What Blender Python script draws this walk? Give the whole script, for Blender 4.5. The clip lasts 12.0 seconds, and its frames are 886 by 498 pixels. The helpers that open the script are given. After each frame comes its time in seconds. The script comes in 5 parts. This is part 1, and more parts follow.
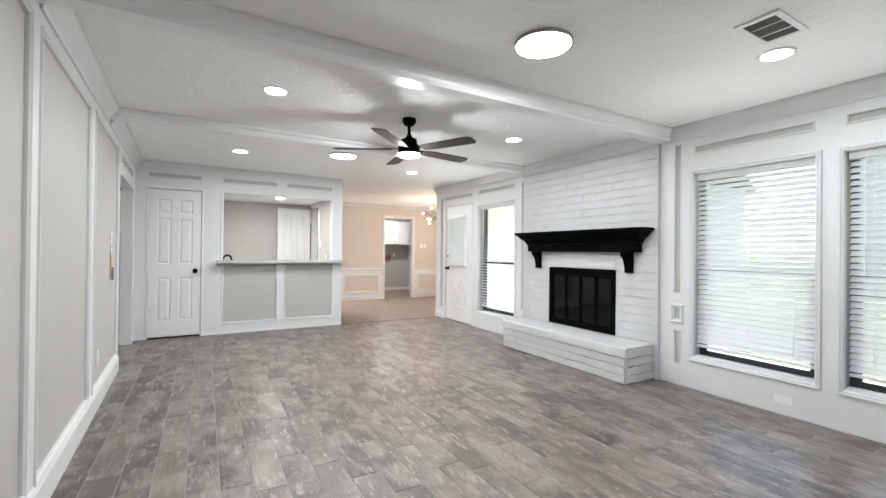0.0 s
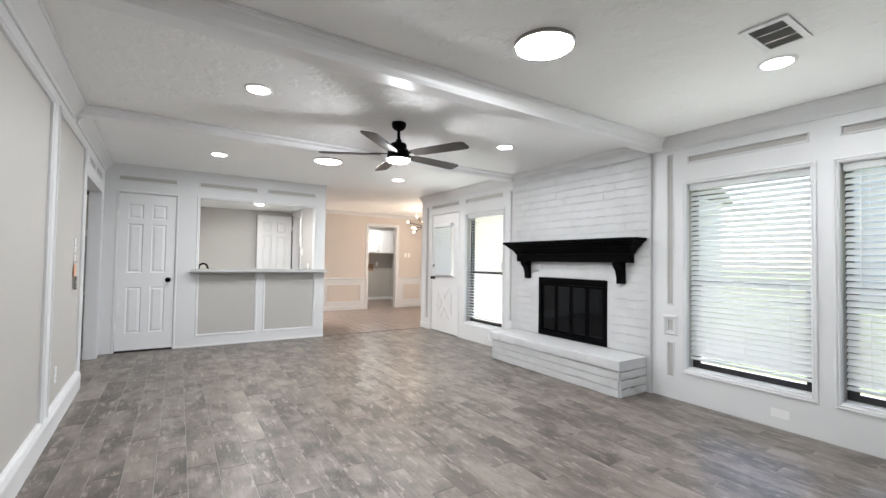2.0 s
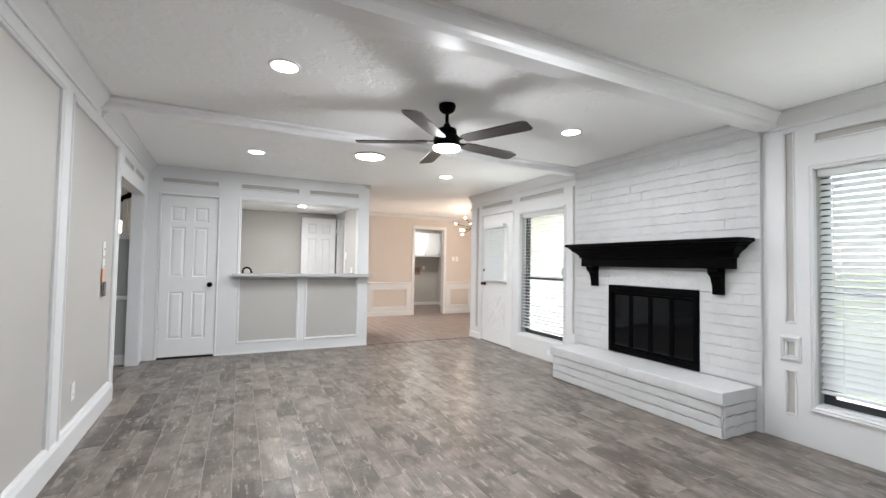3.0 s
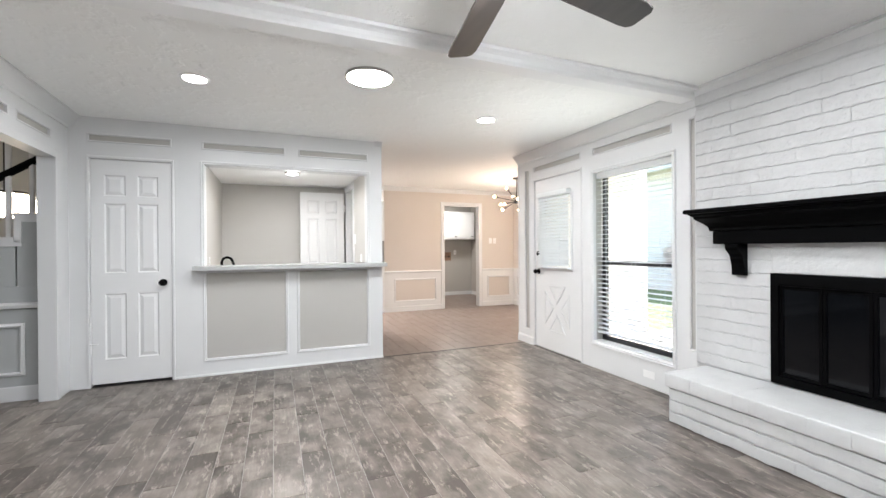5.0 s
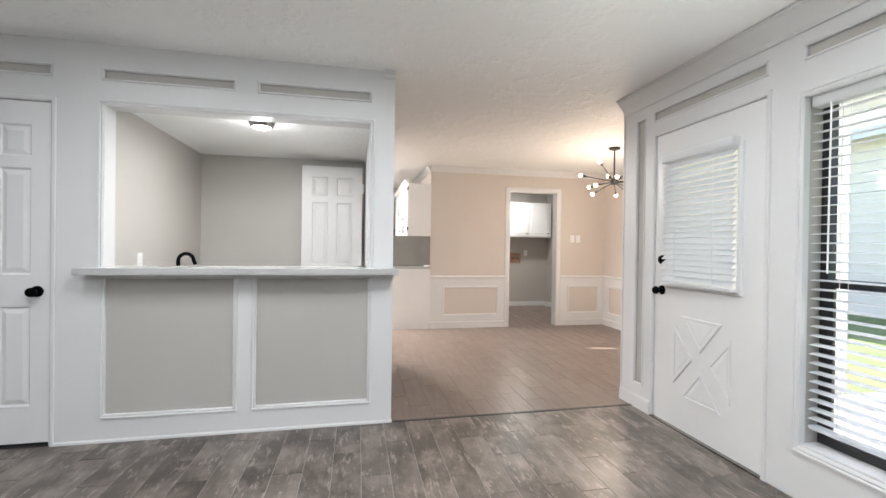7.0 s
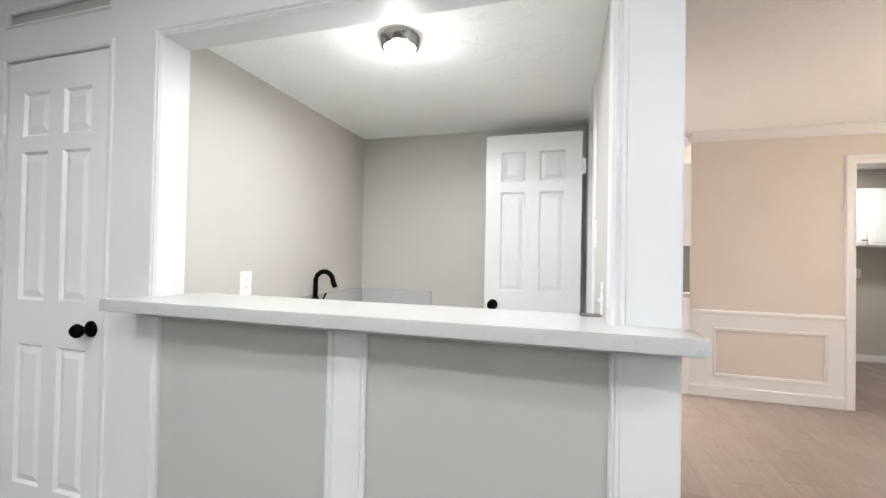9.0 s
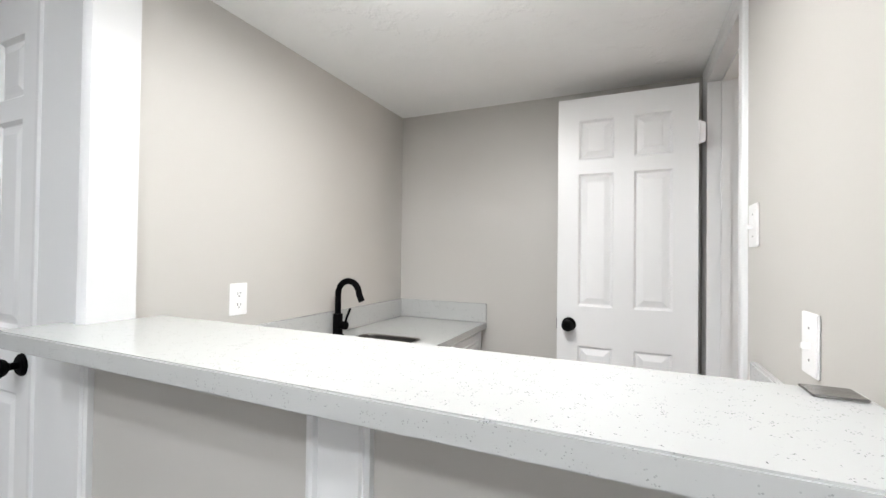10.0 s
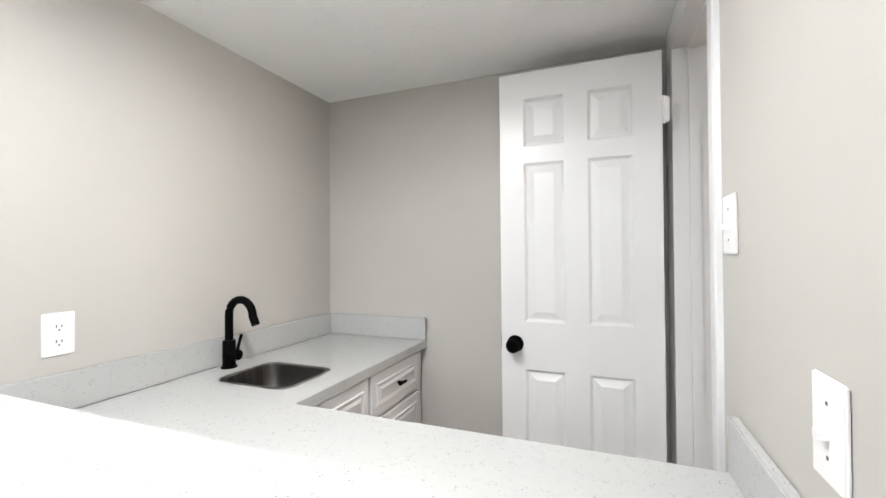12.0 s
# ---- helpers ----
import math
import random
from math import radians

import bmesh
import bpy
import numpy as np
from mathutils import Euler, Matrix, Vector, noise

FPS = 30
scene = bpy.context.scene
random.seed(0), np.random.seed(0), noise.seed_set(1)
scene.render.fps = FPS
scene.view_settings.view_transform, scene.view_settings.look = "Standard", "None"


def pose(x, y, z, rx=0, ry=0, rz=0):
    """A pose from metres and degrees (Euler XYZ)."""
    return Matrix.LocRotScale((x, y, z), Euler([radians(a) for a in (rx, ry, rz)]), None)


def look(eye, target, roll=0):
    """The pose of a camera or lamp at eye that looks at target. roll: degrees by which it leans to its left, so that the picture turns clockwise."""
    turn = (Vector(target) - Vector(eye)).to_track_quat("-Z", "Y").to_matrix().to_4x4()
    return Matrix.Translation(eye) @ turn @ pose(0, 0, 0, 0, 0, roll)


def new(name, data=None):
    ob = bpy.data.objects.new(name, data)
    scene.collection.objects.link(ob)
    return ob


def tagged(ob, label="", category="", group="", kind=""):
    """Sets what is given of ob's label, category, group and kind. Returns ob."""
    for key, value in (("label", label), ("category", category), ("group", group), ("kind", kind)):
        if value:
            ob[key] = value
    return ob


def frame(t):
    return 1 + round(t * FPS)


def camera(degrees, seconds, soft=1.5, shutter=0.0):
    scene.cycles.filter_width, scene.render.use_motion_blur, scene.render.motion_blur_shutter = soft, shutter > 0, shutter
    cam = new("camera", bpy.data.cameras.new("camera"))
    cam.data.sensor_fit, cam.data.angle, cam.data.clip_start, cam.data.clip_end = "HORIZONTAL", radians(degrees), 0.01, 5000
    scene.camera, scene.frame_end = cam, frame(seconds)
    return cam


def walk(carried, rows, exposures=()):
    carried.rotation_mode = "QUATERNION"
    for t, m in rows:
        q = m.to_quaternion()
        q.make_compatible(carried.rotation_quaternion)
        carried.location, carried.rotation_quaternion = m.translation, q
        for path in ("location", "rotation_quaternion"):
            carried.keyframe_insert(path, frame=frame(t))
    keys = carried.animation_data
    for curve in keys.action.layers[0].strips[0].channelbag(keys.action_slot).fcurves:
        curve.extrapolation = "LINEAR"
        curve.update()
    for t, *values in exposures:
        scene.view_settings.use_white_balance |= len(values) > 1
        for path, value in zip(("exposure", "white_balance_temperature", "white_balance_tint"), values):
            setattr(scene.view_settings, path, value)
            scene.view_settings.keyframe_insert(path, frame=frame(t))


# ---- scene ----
cam = camera(93.7, 12.0)
PATH = [
    (0, (0.589, 0.024, 1.222), (1.59, 1.756, 1.234), 0.6),
    (0.5, (0.613, -0.003, 1.217), (1.823, 1.59, 1.241), 0.8),
    (1, (0.621, -0.012, 1.226), (1.887, 1.535, 1.254), 0.7),
    (1.5, (0.578, 0.038, 1.221), (1.778, 1.638, 1.264), 0.6),
    (2, (0.6, 0.187, 1.222), (1.675, 1.873, 1.28), 0.9),
    (2.5, (0.733, 0.424, 1.244), (1.69, 2.178, 1.315), 1.1),
    (3, (0.835, 0.685, 1.237), (1.713, 2.481, 1.307), 1.0),
    (3.2, (0.888, 0.826, 1.25), (1.743, 2.633, 1.319), 0.8),
    (4.8, (1.392, 2.078, 1.23), (2.147, 3.93, 1.232), -0.4),
    (5, (1.467, 2.239, 1.22), (2.216, 4.093, 1.214), -0.4),
    (5.5, (1.714, 2.661, 1.22), (2.423, 4.531, 1.209), -0.2),
    (6, (1.931, 3.102, 1.178), (2.606, 4.985, 1.158), -0.0),
    (6.5, (2.168, 3.518, 1.188), (2.741, 5.434, 1.177), 0.3),
    (7, (2.335, 3.94, 1.212), (2.739, 5.899, 1.2), 0.8),
    (7.5, (2.403, 4.368, 1.227), (2.564, 6.362, 1.225), 0.9),
    (7.7, (2.446, 4.54, 1.207), (2.497, 6.539, 1.221), 0.6),
    (9.3, (2.232, 5.815, 1.245), (1.574, 7.703, 1.274), 1.0),
    (9.5, (2.188, 5.923, 1.249), (1.487, 7.795, 1.282), 0.8),
    (10, (2.103, 6.199, 1.250), (1.288, 8.025, 1.276), 0.7),
    (10.5, (2.055, 6.378, 1.254), (1.165, 8.169, 1.268), 0.2),
    (11, (2.085, 6.549, 1.274), (1.154, 8.318, 1.285), -0.2),
    (11.5, (2.120, 6.649, 1.276), (1.222, 8.435, 1.286), -0.6),
    (12, (2.192, 6.614, 1.290), (1.454, 8.473, 1.306), -0.5),
]
walk(cam, [(t, look(eye, target, roll)) for t, eye, target, roll in PATH], [(0.0, 2.11), (3.0, 2.0), (5.0, 2.25), (5.5, 2.19), (6.5, 2.04), (7.0, 1.9), (7.5, 1.96), (9.5, 2.08), (10.5, 2.02), (12.0, 2.08)])

# ---- world, sun, lamps ----
world = bpy.data.worlds.new("sky")
scene.world = world
world.use_nodes = True
wn = world.node_tree
sky = wn.nodes.new("ShaderNodeTexSky")
sky.sky_type, sky.sun_disc = "NISHITA", False
sky.sun_elevation, sky.sun_rotation = radians(58), radians(91)
wn.links.new(sky.outputs["Color"], wn.nodes["Background"].inputs["Color"])
wn.nodes["Background"].inputs["Strength"].default_value = 0.15
sun = new("sun", bpy.data.lights.new("sun", "SUN"))
sun.data.energy, sun.data.angle, sun.data.color = 5.0, radians(0.5), (1.0, 0.95, 0.88)
sun.matrix_world = look((16, 2.0, 19.2), (4, 3, 0))

CEIL = 2.40
COOL, WARM = (0.925, 0.957, 1.0), (1.0, 0.83, 0.70)


def disc_lamp(name, x, y, z, radius, watts, colour):
    """A disc lamp that faces down, at a fitting's diffuser or as an added fill."""
    lamp = new(name, bpy.data.lights.new(name, "AREA"))
    lamp.data.shape, lamp.data.size, lamp.data.energy, lamp.data.color = "DISK", radius * 2, watts, colour
    lamp.location = (x, y, z)


def point_lamp(name, x, y, z, radius, watts, colour):
    lamp = new(name, bpy.data.lights.new(name, "POINT"))
    lamp.data.shadow_soft_size, lamp.data.energy, lamp.data.color = radius, watts, colour
    lamp.location = (x, y, z)


CANS = [(1.04, 3.30), (0.962, 5.53), (3.385, 3.41), (3.28, 5.64), (3.485, 1.153), (1.04, 1.15)]
FLUSH = [(2.23, 1.76), (2.075, 5.07)]
for cx, cy in CANS:
    disc_lamp("downlight_lamp", cx, cy, CEIL - 0.014, 0.07, 3.0, COOL)
for cx, cy in FLUSH:
    disc_lamp("flush_lamp", cx, cy, CEIL - 0.030, 0.14, 6.4, COOL)
point_lamp("fan_lamp", 2.165, 3.375, 2.015, 0.045, 7, COOL)
disc_lamp("bar_lamp", 1.65, 7.14, 2.028, 0.065, 4.0, (0.985, 0.97, 0.955))
point_lamp("bar_glow_lamp", 1.65, 7.14, 1.92, 0.07, 0.9, (0.985, 0.97, 0.955))
point_lamp("chandelier_lamp", 5.28, 8.32, 1.62, 0.14, 11, WARM)
# Unseen fill with no fitting, added to brighten the kitchen and dining room.
disc_lamp("kitchen_fill", 1.9, 10.0, CEIL - 0.02, 0.15, 48, (1.0, 0.96, 0.92))
# Added fill that lifts the laundry; no ceiling light is modelled there.
disc_lamp("laundry_fill", 5.2, 11.2, CEIL - 0.02, 0.12, 8, (1.0, 0.97, 0.93))
point_lamp("hall_chandelier_lamp", -1.25, 8.9, 1.45, 0.1, 4, (1.0, 0.78, 0.6))
# Out-of-view fill lamp added for the foyer, without a fitting.
disc_lamp("foyer_fill", -1.6, 4.2, CEIL - 0.02, 0.12, 5, COOL)


def window_light(x, y, z, width, height, lift, watts, colour, spread):
    """Lamp added at a window's opening, standing in for daylight that tilted slats throw up into the room; lift:
    degrees above level.
    """
    lamp = new("window_daylight", bpy.data.lights.new("window_daylight", "AREA"))
    lamp.data.shape, lamp.data.size, lamp.data.size_y = "RECTANGLE", width, height
    lamp.data.energy, lamp.data.color, lamp.data.spread = watts, colour, radians(spread)
    lamp.matrix_world = look((x, y, z), (x - math.cos(radians(lift)), y, z + math.sin(radians(lift))))


DAY = (0.97, 1.0, 0.95)
# Added fills at the living room windows, aimed up to brighten the ceiling.
for wy, width, watts in ((5.11, 0.84, 1.1), (1.72, 0.82, 0.6), (0.664, 0.86, 0.55)):
    window_light(4.45, wy, 0.72, width, 0.10, 60, watts, DAY, 88)


# ---- materials ----
def material(name, colour, rough=0.5, metal=0.0, spec=0.5):
    m = bpy.data.materials.new(name)
    m.use_nodes = True
    b = m.node_tree.nodes["Principled BSDF"]
    b.inputs["Base Color"].default_value = (*colour, 1)
    b.inputs["Roughness"].default_value, b.inputs["Metallic"].default_value = rough, metal
    b.inputs["Specular IOR Level"].default_value = spec
    return m, m.node_tree, b


def node(tree, kind, **values):
    n = tree.nodes.new(kind)
    for key, value in values.items():
        n.inputs[key.replace("_", " ")].default_value = value
    return n


def coords(tree, scale=(1, 1, 1)):
    geo = tree.nodes.new("ShaderNodeNewGeometry")
    mp = tree.nodes.new("ShaderNodeMapping")
    mp.inputs["Scale"].default_value = scale
    tree.links.new(geo.outputs["Position"], mp.inputs["Vector"])
    return mp.outputs["Vector"]


def ramp(tree, source, stops):
    r = tree.nodes.new("ShaderNodeValToRGB")
    while len(r.color_ramp.elements) < len(stops):
        r.color_ramp.elements.new(0.5)
    for e, (p, c) in zip(r.color_ramp.elements, stops):
        e.position, e.color = p, (*c, 1)
    tree.links.new(source, r.inputs["Fac"])
    return r.outputs["Color"]


def bump(tree, b, source, strength, distance):
    n = node(tree, "ShaderNodeBump", Strength=strength, Distance=distance)
    tree.links.new(source, n.inputs["Height"])
    tree.links.new(n.outputs["Normal"], b.inputs["Normal"])


def mottled(name, low, high, rough=0.5, scale=2.0, grain=60.0, strength=0.15, distance=0.002, stretch=(1, 1, 1), metal=0.0, spec=0.5):
    """Paint or mineral with soft patches of tone, and a fine relief."""
    m, tree, b = material(name, low, rough, metal, spec)
    v = coords(tree, stretch)
    big = node(tree, "ShaderNodeTexNoise", Scale=scale, Detail=5.0)
    tree.links.new(v, big.inputs["Vector"])
    tree.links.new(ramp(tree, big.outputs["Fac"], [(0.3, low), (0.7, high)]), b.inputs["Base Color"])
    fine = node(tree, "ShaderNodeTexNoise", Scale=grain, Detail=3.0)
    tree.links.new(v, fine.inputs["Vector"])
    bump(tree, b, fine.outputs["Fac"], strength, distance)
    return m


def thin_plastic(*args, **kw):
    """Thin pale plastic that lets some light through."""
    m = mottled(*args, **kw)
    tree = m.node_tree
    tr, mx = tree.nodes.new("ShaderNodeBsdfTranslucent"), tree.nodes.new("ShaderNodeMixShader")
    tr.inputs["Color"].default_value = (0.86, 0.88, 0.90, 1)
    mx.inputs["Fac"].default_value = 0.4
    tree.links.new(tree.nodes["Principled BSDF"].outputs[0], mx.inputs[1])
    tree.links.new(tr.outputs[0], mx.inputs[2])
    tree.links.new(mx.outputs[0], tree.nodes["Material Output"].inputs["Surface"])
    return m


def emitting(name, colour, strength):
    m, tree, b = material(name, (0.8, 0.8, 0.8), 0.4)
    b.inputs["Emission Color"].default_value = (*colour, 1)
    b.inputs["Emission Strength"].default_value = strength
    return m


BEAMPAINT = mottled("white_beam_paint", (0.84, 0.845, 0.85), (0.87, 0.875, 0.88), 0.30, 1.5, 90, 0.06, 0.001)
TRIM = mottled("white_satin_paint", (0.675, 0.682, 0.688), (0.706, 0.712, 0.718), 0.38, 1.5, 90, 0.06, 0.001)
DOORPAINT = mottled("white_door_paint", (0.73, 0.735, 0.74), (0.76, 0.765, 0.77), 0.33, 2.0, 120, 0.05, 0.001)
WALL = mottled("greige_wall_paint", (0.450, 0.437, 0.415), (0.480, 0.467, 0.444), 0.55, 0.8, 130, 0.12, 0.001)
PANTRY = mottled("greige_eggshell_paint", (0.50, 0.484, 0.459), (0.53, 0.514, 0.489), 0.45, 0.8, 130, 0.10, 0.001)
DINE = mottled("beige_wall_paint", (0.60, 0.548, 0.505), (0.63, 0.577, 0.533), 0.55, 0.8, 130, 0.12, 0.001)
LAUNDRYPAINT = mottled("warm_grey_wall_paint", (0.43, 0.41, 0.38), (0.46, 0.44, 0.41), 0.55, 0.8, 130, 0.12, 0.001)
FOYERPAINT = mottled("cool_grey_wall_paint", (0.42, 0.44, 0.44), (0.46, 0.47, 0.47), 0.55, 0.8, 130, 0.12, 0.001)
CEILPAINT, ctree, cb = material("textured_white_ceiling", (0.90, 0.905, 0.90), 0.7)
cv = coords(ctree)
c1 = node(ctree, "ShaderNodeTexNoise", Scale=7.0, Detail=6.0, Roughness=0.62)
ctree.links.new(cv, c1.inputs["Vector"])
bump(ctree, cb, ramp(ctree, c1.outputs["Fac"], [(0.50, (0, 0, 0)), (0.62, (1, 1, 1))]), 0.5, 0.006)
BRICK = mottled("white_painted_brick", (0.54, 0.545, 0.55), (0.60, 0.605, 0.61), 0.42, 6.0, 42, 0.75, 0.006)
MORTAR = mottled("white_painted_mortar", (0.52, 0.525, 0.53), (0.58, 0.585, 0.59), 0.6, 5.0, 60, 0.6, 0.004)
BLACKWOOD = mottled("black_painted_wood", (0.0012, 0.0012, 0.0014), (0.0025, 0.0025, 0.0028), 0.46, 3.0, 80, 0.08, 0.001, spec=0.03)
BLACKMETAL = mottled("matte_black_metal", (0.0012, 0.0012, 0.0014), (0.0025, 0.0025, 0.0028), 0.46, 8.0, 200, 0.05, 0.0005, spec=0.04)
GREYWOOD = mottled("weathered_blade_wood", (0.018, 0.014, 0.013), (0.035, 0.029, 0.026), 0.42, 3.0, 30, 0.1, 0.001, (8, 1, 1))
BRONZE = mottled("dark_bronze_aluminium", (0.022, 0.023, 0.026), (0.034, 0.035, 0.039), 0.4, 5.0, 100, 0.05, 0.0005)
STEEL = mottled("brushed_steel", (0.20, 0.19, 0.185), (0.28, 0.27, 0.26), 0.26, 3.0, 60, 0.1, 0.0005, (1, 20, 1), 1.0)
SINKSTEEL = mottled("dull_sink_steel", (0.16, 0.15, 0.143), (0.23, 0.22, 0.21), 0.34, 3.0, 60, 0.1, 0.0005, (1, 20, 1), 1.0)
CHROME = mottled("polished_nickel", (0.35, 0.34, 0.33), (0.45, 0.44, 0.43), 0.15, 3.0, 60, 0.02, 0.0005, (1, 1, 1), 1.0)
PLASTIC = mottled("white_plastic", (0.82, 0.82, 0.82), (0.85, 0.85, 0.85), 0.3, 10.0, 200, 0.02, 0.0004)
SLAT = thin_plastic("white_faux_wood_slat", (0.80, 0.81, 0.82), (0.84, 0.85, 0.86), 0.35, 4.0, 60, 0.05, 0.0006, (1, 0.1, 1))
# dark colour put in for the shade inside gaps, slots and the closet
GAPSHADE = mottled("gap_shade", (0.02, 0.02, 0.02), (0.03, 0.03, 0.03), 0.8, 5.0, 60, 0.1, 0.001)
DUCT = mottled("grey_duct", (0.16, 0.165, 0.16), (0.22, 0.225, 0.22), 0.6, 5.0, 60, 0.1, 0.001)
SPLASHTILE = mottled("grey_splash_tile", (0.22, 0.22, 0.215), (0.28, 0.28, 0.275), 0.3, 3.0, 50, 0.1, 0.001)
CONCRETE = mottled("patio_concrete", (0.42, 0.41, 0.39), (0.52, 0.51, 0.48), 0.85, 1.2, 40, 0.3, 0.003)
SIDING = mottled("white_siding", (0.84, 0.79, 0.73), (0.88, 0.83, 0.77), 0.6, 1.0, 50, 0.1, 0.001)
# pale blue-grey that puts the glare over distant trees into colour
HAZEBLUE = mottled("blue_grey_haze", (0.54, 0.57, 0.63), (0.58, 0.61, 0.67), 0.6, 1.0, 50, 0.1, 0.001)
SHINGLE = mottled("grey_shingle", (0.22, 0.21, 0.20), (0.32, 0.30, 0.28), 0.8, 3.0, 40, 0.3, 0.003, (1, 1, 0.2))
BARK = mottled("bark", (0.08, 0.065, 0.05), (0.14, 0.12, 0.10), 0.9, 6.0, 40, 0.8, 0.02, (1, 1, 0.3))
LEAF = mottled("tree_leaves", (0.045, 0.075, 0.035), (0.09, 0.13, 0.06), 0.6, 2.0, 20, 0.2, 0.01)
GRASS = mottled("lawn_grass", (0.10, 0.15, 0.045), (0.16, 0.21, 0.07), 0.8, 0.7, 30, 0.8, 0.03)
COPPER = mottled("copper_valve_brown", (0.25, 0.16, 0.11), (0.35, 0.22, 0.15), 0.5, 8.0, 60, 0.1, 0.001)
PAPER = mottled("orange_tag_paper", (0.75, 0.36, 0.22), (0.80, 0.45, 0.30), 0.6, 8.0, 60, 0.1, 0.001)
GLOW = emitting("lit_diffuser", (1.0, 0.98, 0.95), 9.0)
GLOWWARM = emitting("lit_bulb", (1.0, 0.66, 0.36), 6.0)
CRYSTALGLOW = emitting("lit_crystal", (1.0, 0.82, 0.62), 3.5)

# quartz with glassy flecks
QUARTZ, qt, qb = material("speckled_white_quartz", (0.47, 0.478, 0.474), 0.16)
qv = coords(qt)
q1 = node(qt, "ShaderNodeTexVoronoi", Scale=230.0)
qt.links.new(qv, q1.inputs["Vector"])
q2 = node(qt, "ShaderNodeTexNoise", Scale=55.0, Detail=2.0)
qt.links.new(qv, q2.inputs["Vector"])
spots = ramp(qt, q1.outputs["Distance"], [(0.20, (1, 1, 1)), (0.30, (0, 0, 0))])
patch = ramp(qt, q2.outputs["Fac"], [(0.53, (0, 0, 0)), (0.60, (1, 1, 1))])
qm = qt.nodes.new("ShaderNodeMix")
qm.data_type, qm.blend_type = "RGBA", "MULTIPLY"
qm.inputs["Factor"].default_value = 1.0
qt.links.new(spots, qm.inputs["A"])
qt.links.new(patch, qm.inputs["B"])
qc = qt.nodes.new("ShaderNodeMix")
qc.data_type = "RGBA"
qt.links.new(qm.outputs["Result"], qc.inputs["Factor"])
qc.inputs["A"].default_value = (0.47, 0.478, 0.474, 1)
qt.links.new(ramp(qt, q1.outputs["Color"], [(0.25, (0.14, 0.145, 0.145)), (0.75, (0.36, 0.37, 0.36))]), qc.inputs["B"])
qt.links.new(qc.outputs["Result"], qb.inputs["Base Color"])

# window glass: clear with a weak reflection
GLASS = bpy.data.materials.new("window_glass")
GLASS.use_nodes = True
gt = GLASS.node_tree
gt.nodes.clear()
gout, gtr = gt.nodes.new("ShaderNodeOutputMaterial"), gt.nodes.new("ShaderNodeBsdfTransparent")
ggl, gmix = gt.nodes.new("ShaderNodeBsdfGlossy"), gt.nodes.new("ShaderNodeMixShader")
gtr.inputs["Color"].default_value = (0.96, 0.96, 0.965, 1)
ggl.inputs["Roughness"].default_value = 0.02
gmix.inputs["Fac"].default_value = 0.05
gt.links.new(gtr.outputs[0], gmix.inputs[1])
gt.links.new(ggl.outputs[0], gmix.inputs[2])
gt.links.new(gmix.outputs[0], gout.inputs["Surface"])
FIREGLASS, _, _ = material("smoked_fire_glass", (0.002, 0.0025, 0.0035), 0.05, 0.0, 0.3)


def plank_material(name, dark, mid, pale, per_island, worn=0.72):
    """Wood-look porcelain plank: grain along y, pale worn patches, tone by plank."""
    m, tree, b = material(name, mid, 0.36)
    geo = tree.nodes.new("ShaderNodeNewGeometry")
    if per_island:
        rnd = geo.outputs["Random Per Island"]
    else:
        rnd = tree.nodes.new("ShaderNodeObjectInfo").outputs["Random"]
    shift = tree.nodes.new("ShaderNodeVectorMath")
    shift.operation = "SCALE"
    shift.inputs[0].default_value = (37.0, 53.0, 11.0)
    tree.links.new(rnd, shift.inputs["Scale"])
    add = tree.nodes.new("ShaderNodeVectorMath")
    tree.links.new(geo.outputs["Position"], add.inputs[0])
    tree.links.new(shift.outputs[0], add.inputs[1])

    def tex(scale, sx, sy, detail, rough=0.5):
        mp = tree.nodes.new("ShaderNodeMapping")
        mp.inputs["Scale"].default_value = (sx, sy, 1)
        tree.links.new(add.outputs[0], mp.inputs["Vector"])
        n = node(tree, "ShaderNodeTexNoise", Scale=scale, Detail=detail, Roughness=rough)
        tree.links.new(mp.outputs[0], n.inputs["Vector"])
        return n.outputs["Fac"]

    def mix(a, c, fac, mode="MIX"):
        x = tree.nodes.new("ShaderNodeMix")
        x.data_type, x.blend_type = "RGBA", mode
        for src, key in ((fac, "Factor"), (a, "A"), (c, "B")):
            if isinstance(src, bpy.types.NodeSocket):
                tree.links.new(src, x.inputs[key])
            else:
                x.inputs[key].default_value = src
        return x.outputs["Result"]

    tone = ramp(tree, rnd, [(0.0, dark), (0.6, mid), (1.0, [0.72 * p + 0.28 * q for p, q in zip(mid, pale)])])
    blotch = ramp(tree, tex(4.2, 1.3, 0.8, 6.0, 0.62), [(0.42, (0, 0, 0)), (0.66, (worn, worn, worn))])
    col = mix(tone, (*pale, 1), blotch)
    wear = ramp(tree, tex(13.0, 2.0, 0.5, 9.0, 0.74), [(0.55, (0, 0, 0)), (0.61, [worn * 0.83] * 3)])
    col = mix(col, (*[min(1, c * 1.25) for c in pale], 1), wear)
    grain = ramp(tree, tex(26.0, 3.0, 0.18, 5.0, 0.6), [(0.35, (0.82, 0.82, 0.82)), (0.62, (1, 1, 1))])
    col = mix(col, grain, 1.0, "MULTIPLY")
    tree.links.new(col, b.inputs["Base Color"])
    tree.links.new(ramp(tree, tex(9.0, 1, 0.6, 4.0), [(0.3, (0.32, 0.32, 0.32)), (0.7, (0.39, 0.39, 0.39))]), b.inputs["Roughness"])
    bump(tree, b, tex(30.0, 3.0, 0.2, 6.0, 0.6), 0.09, 0.002)
    return m


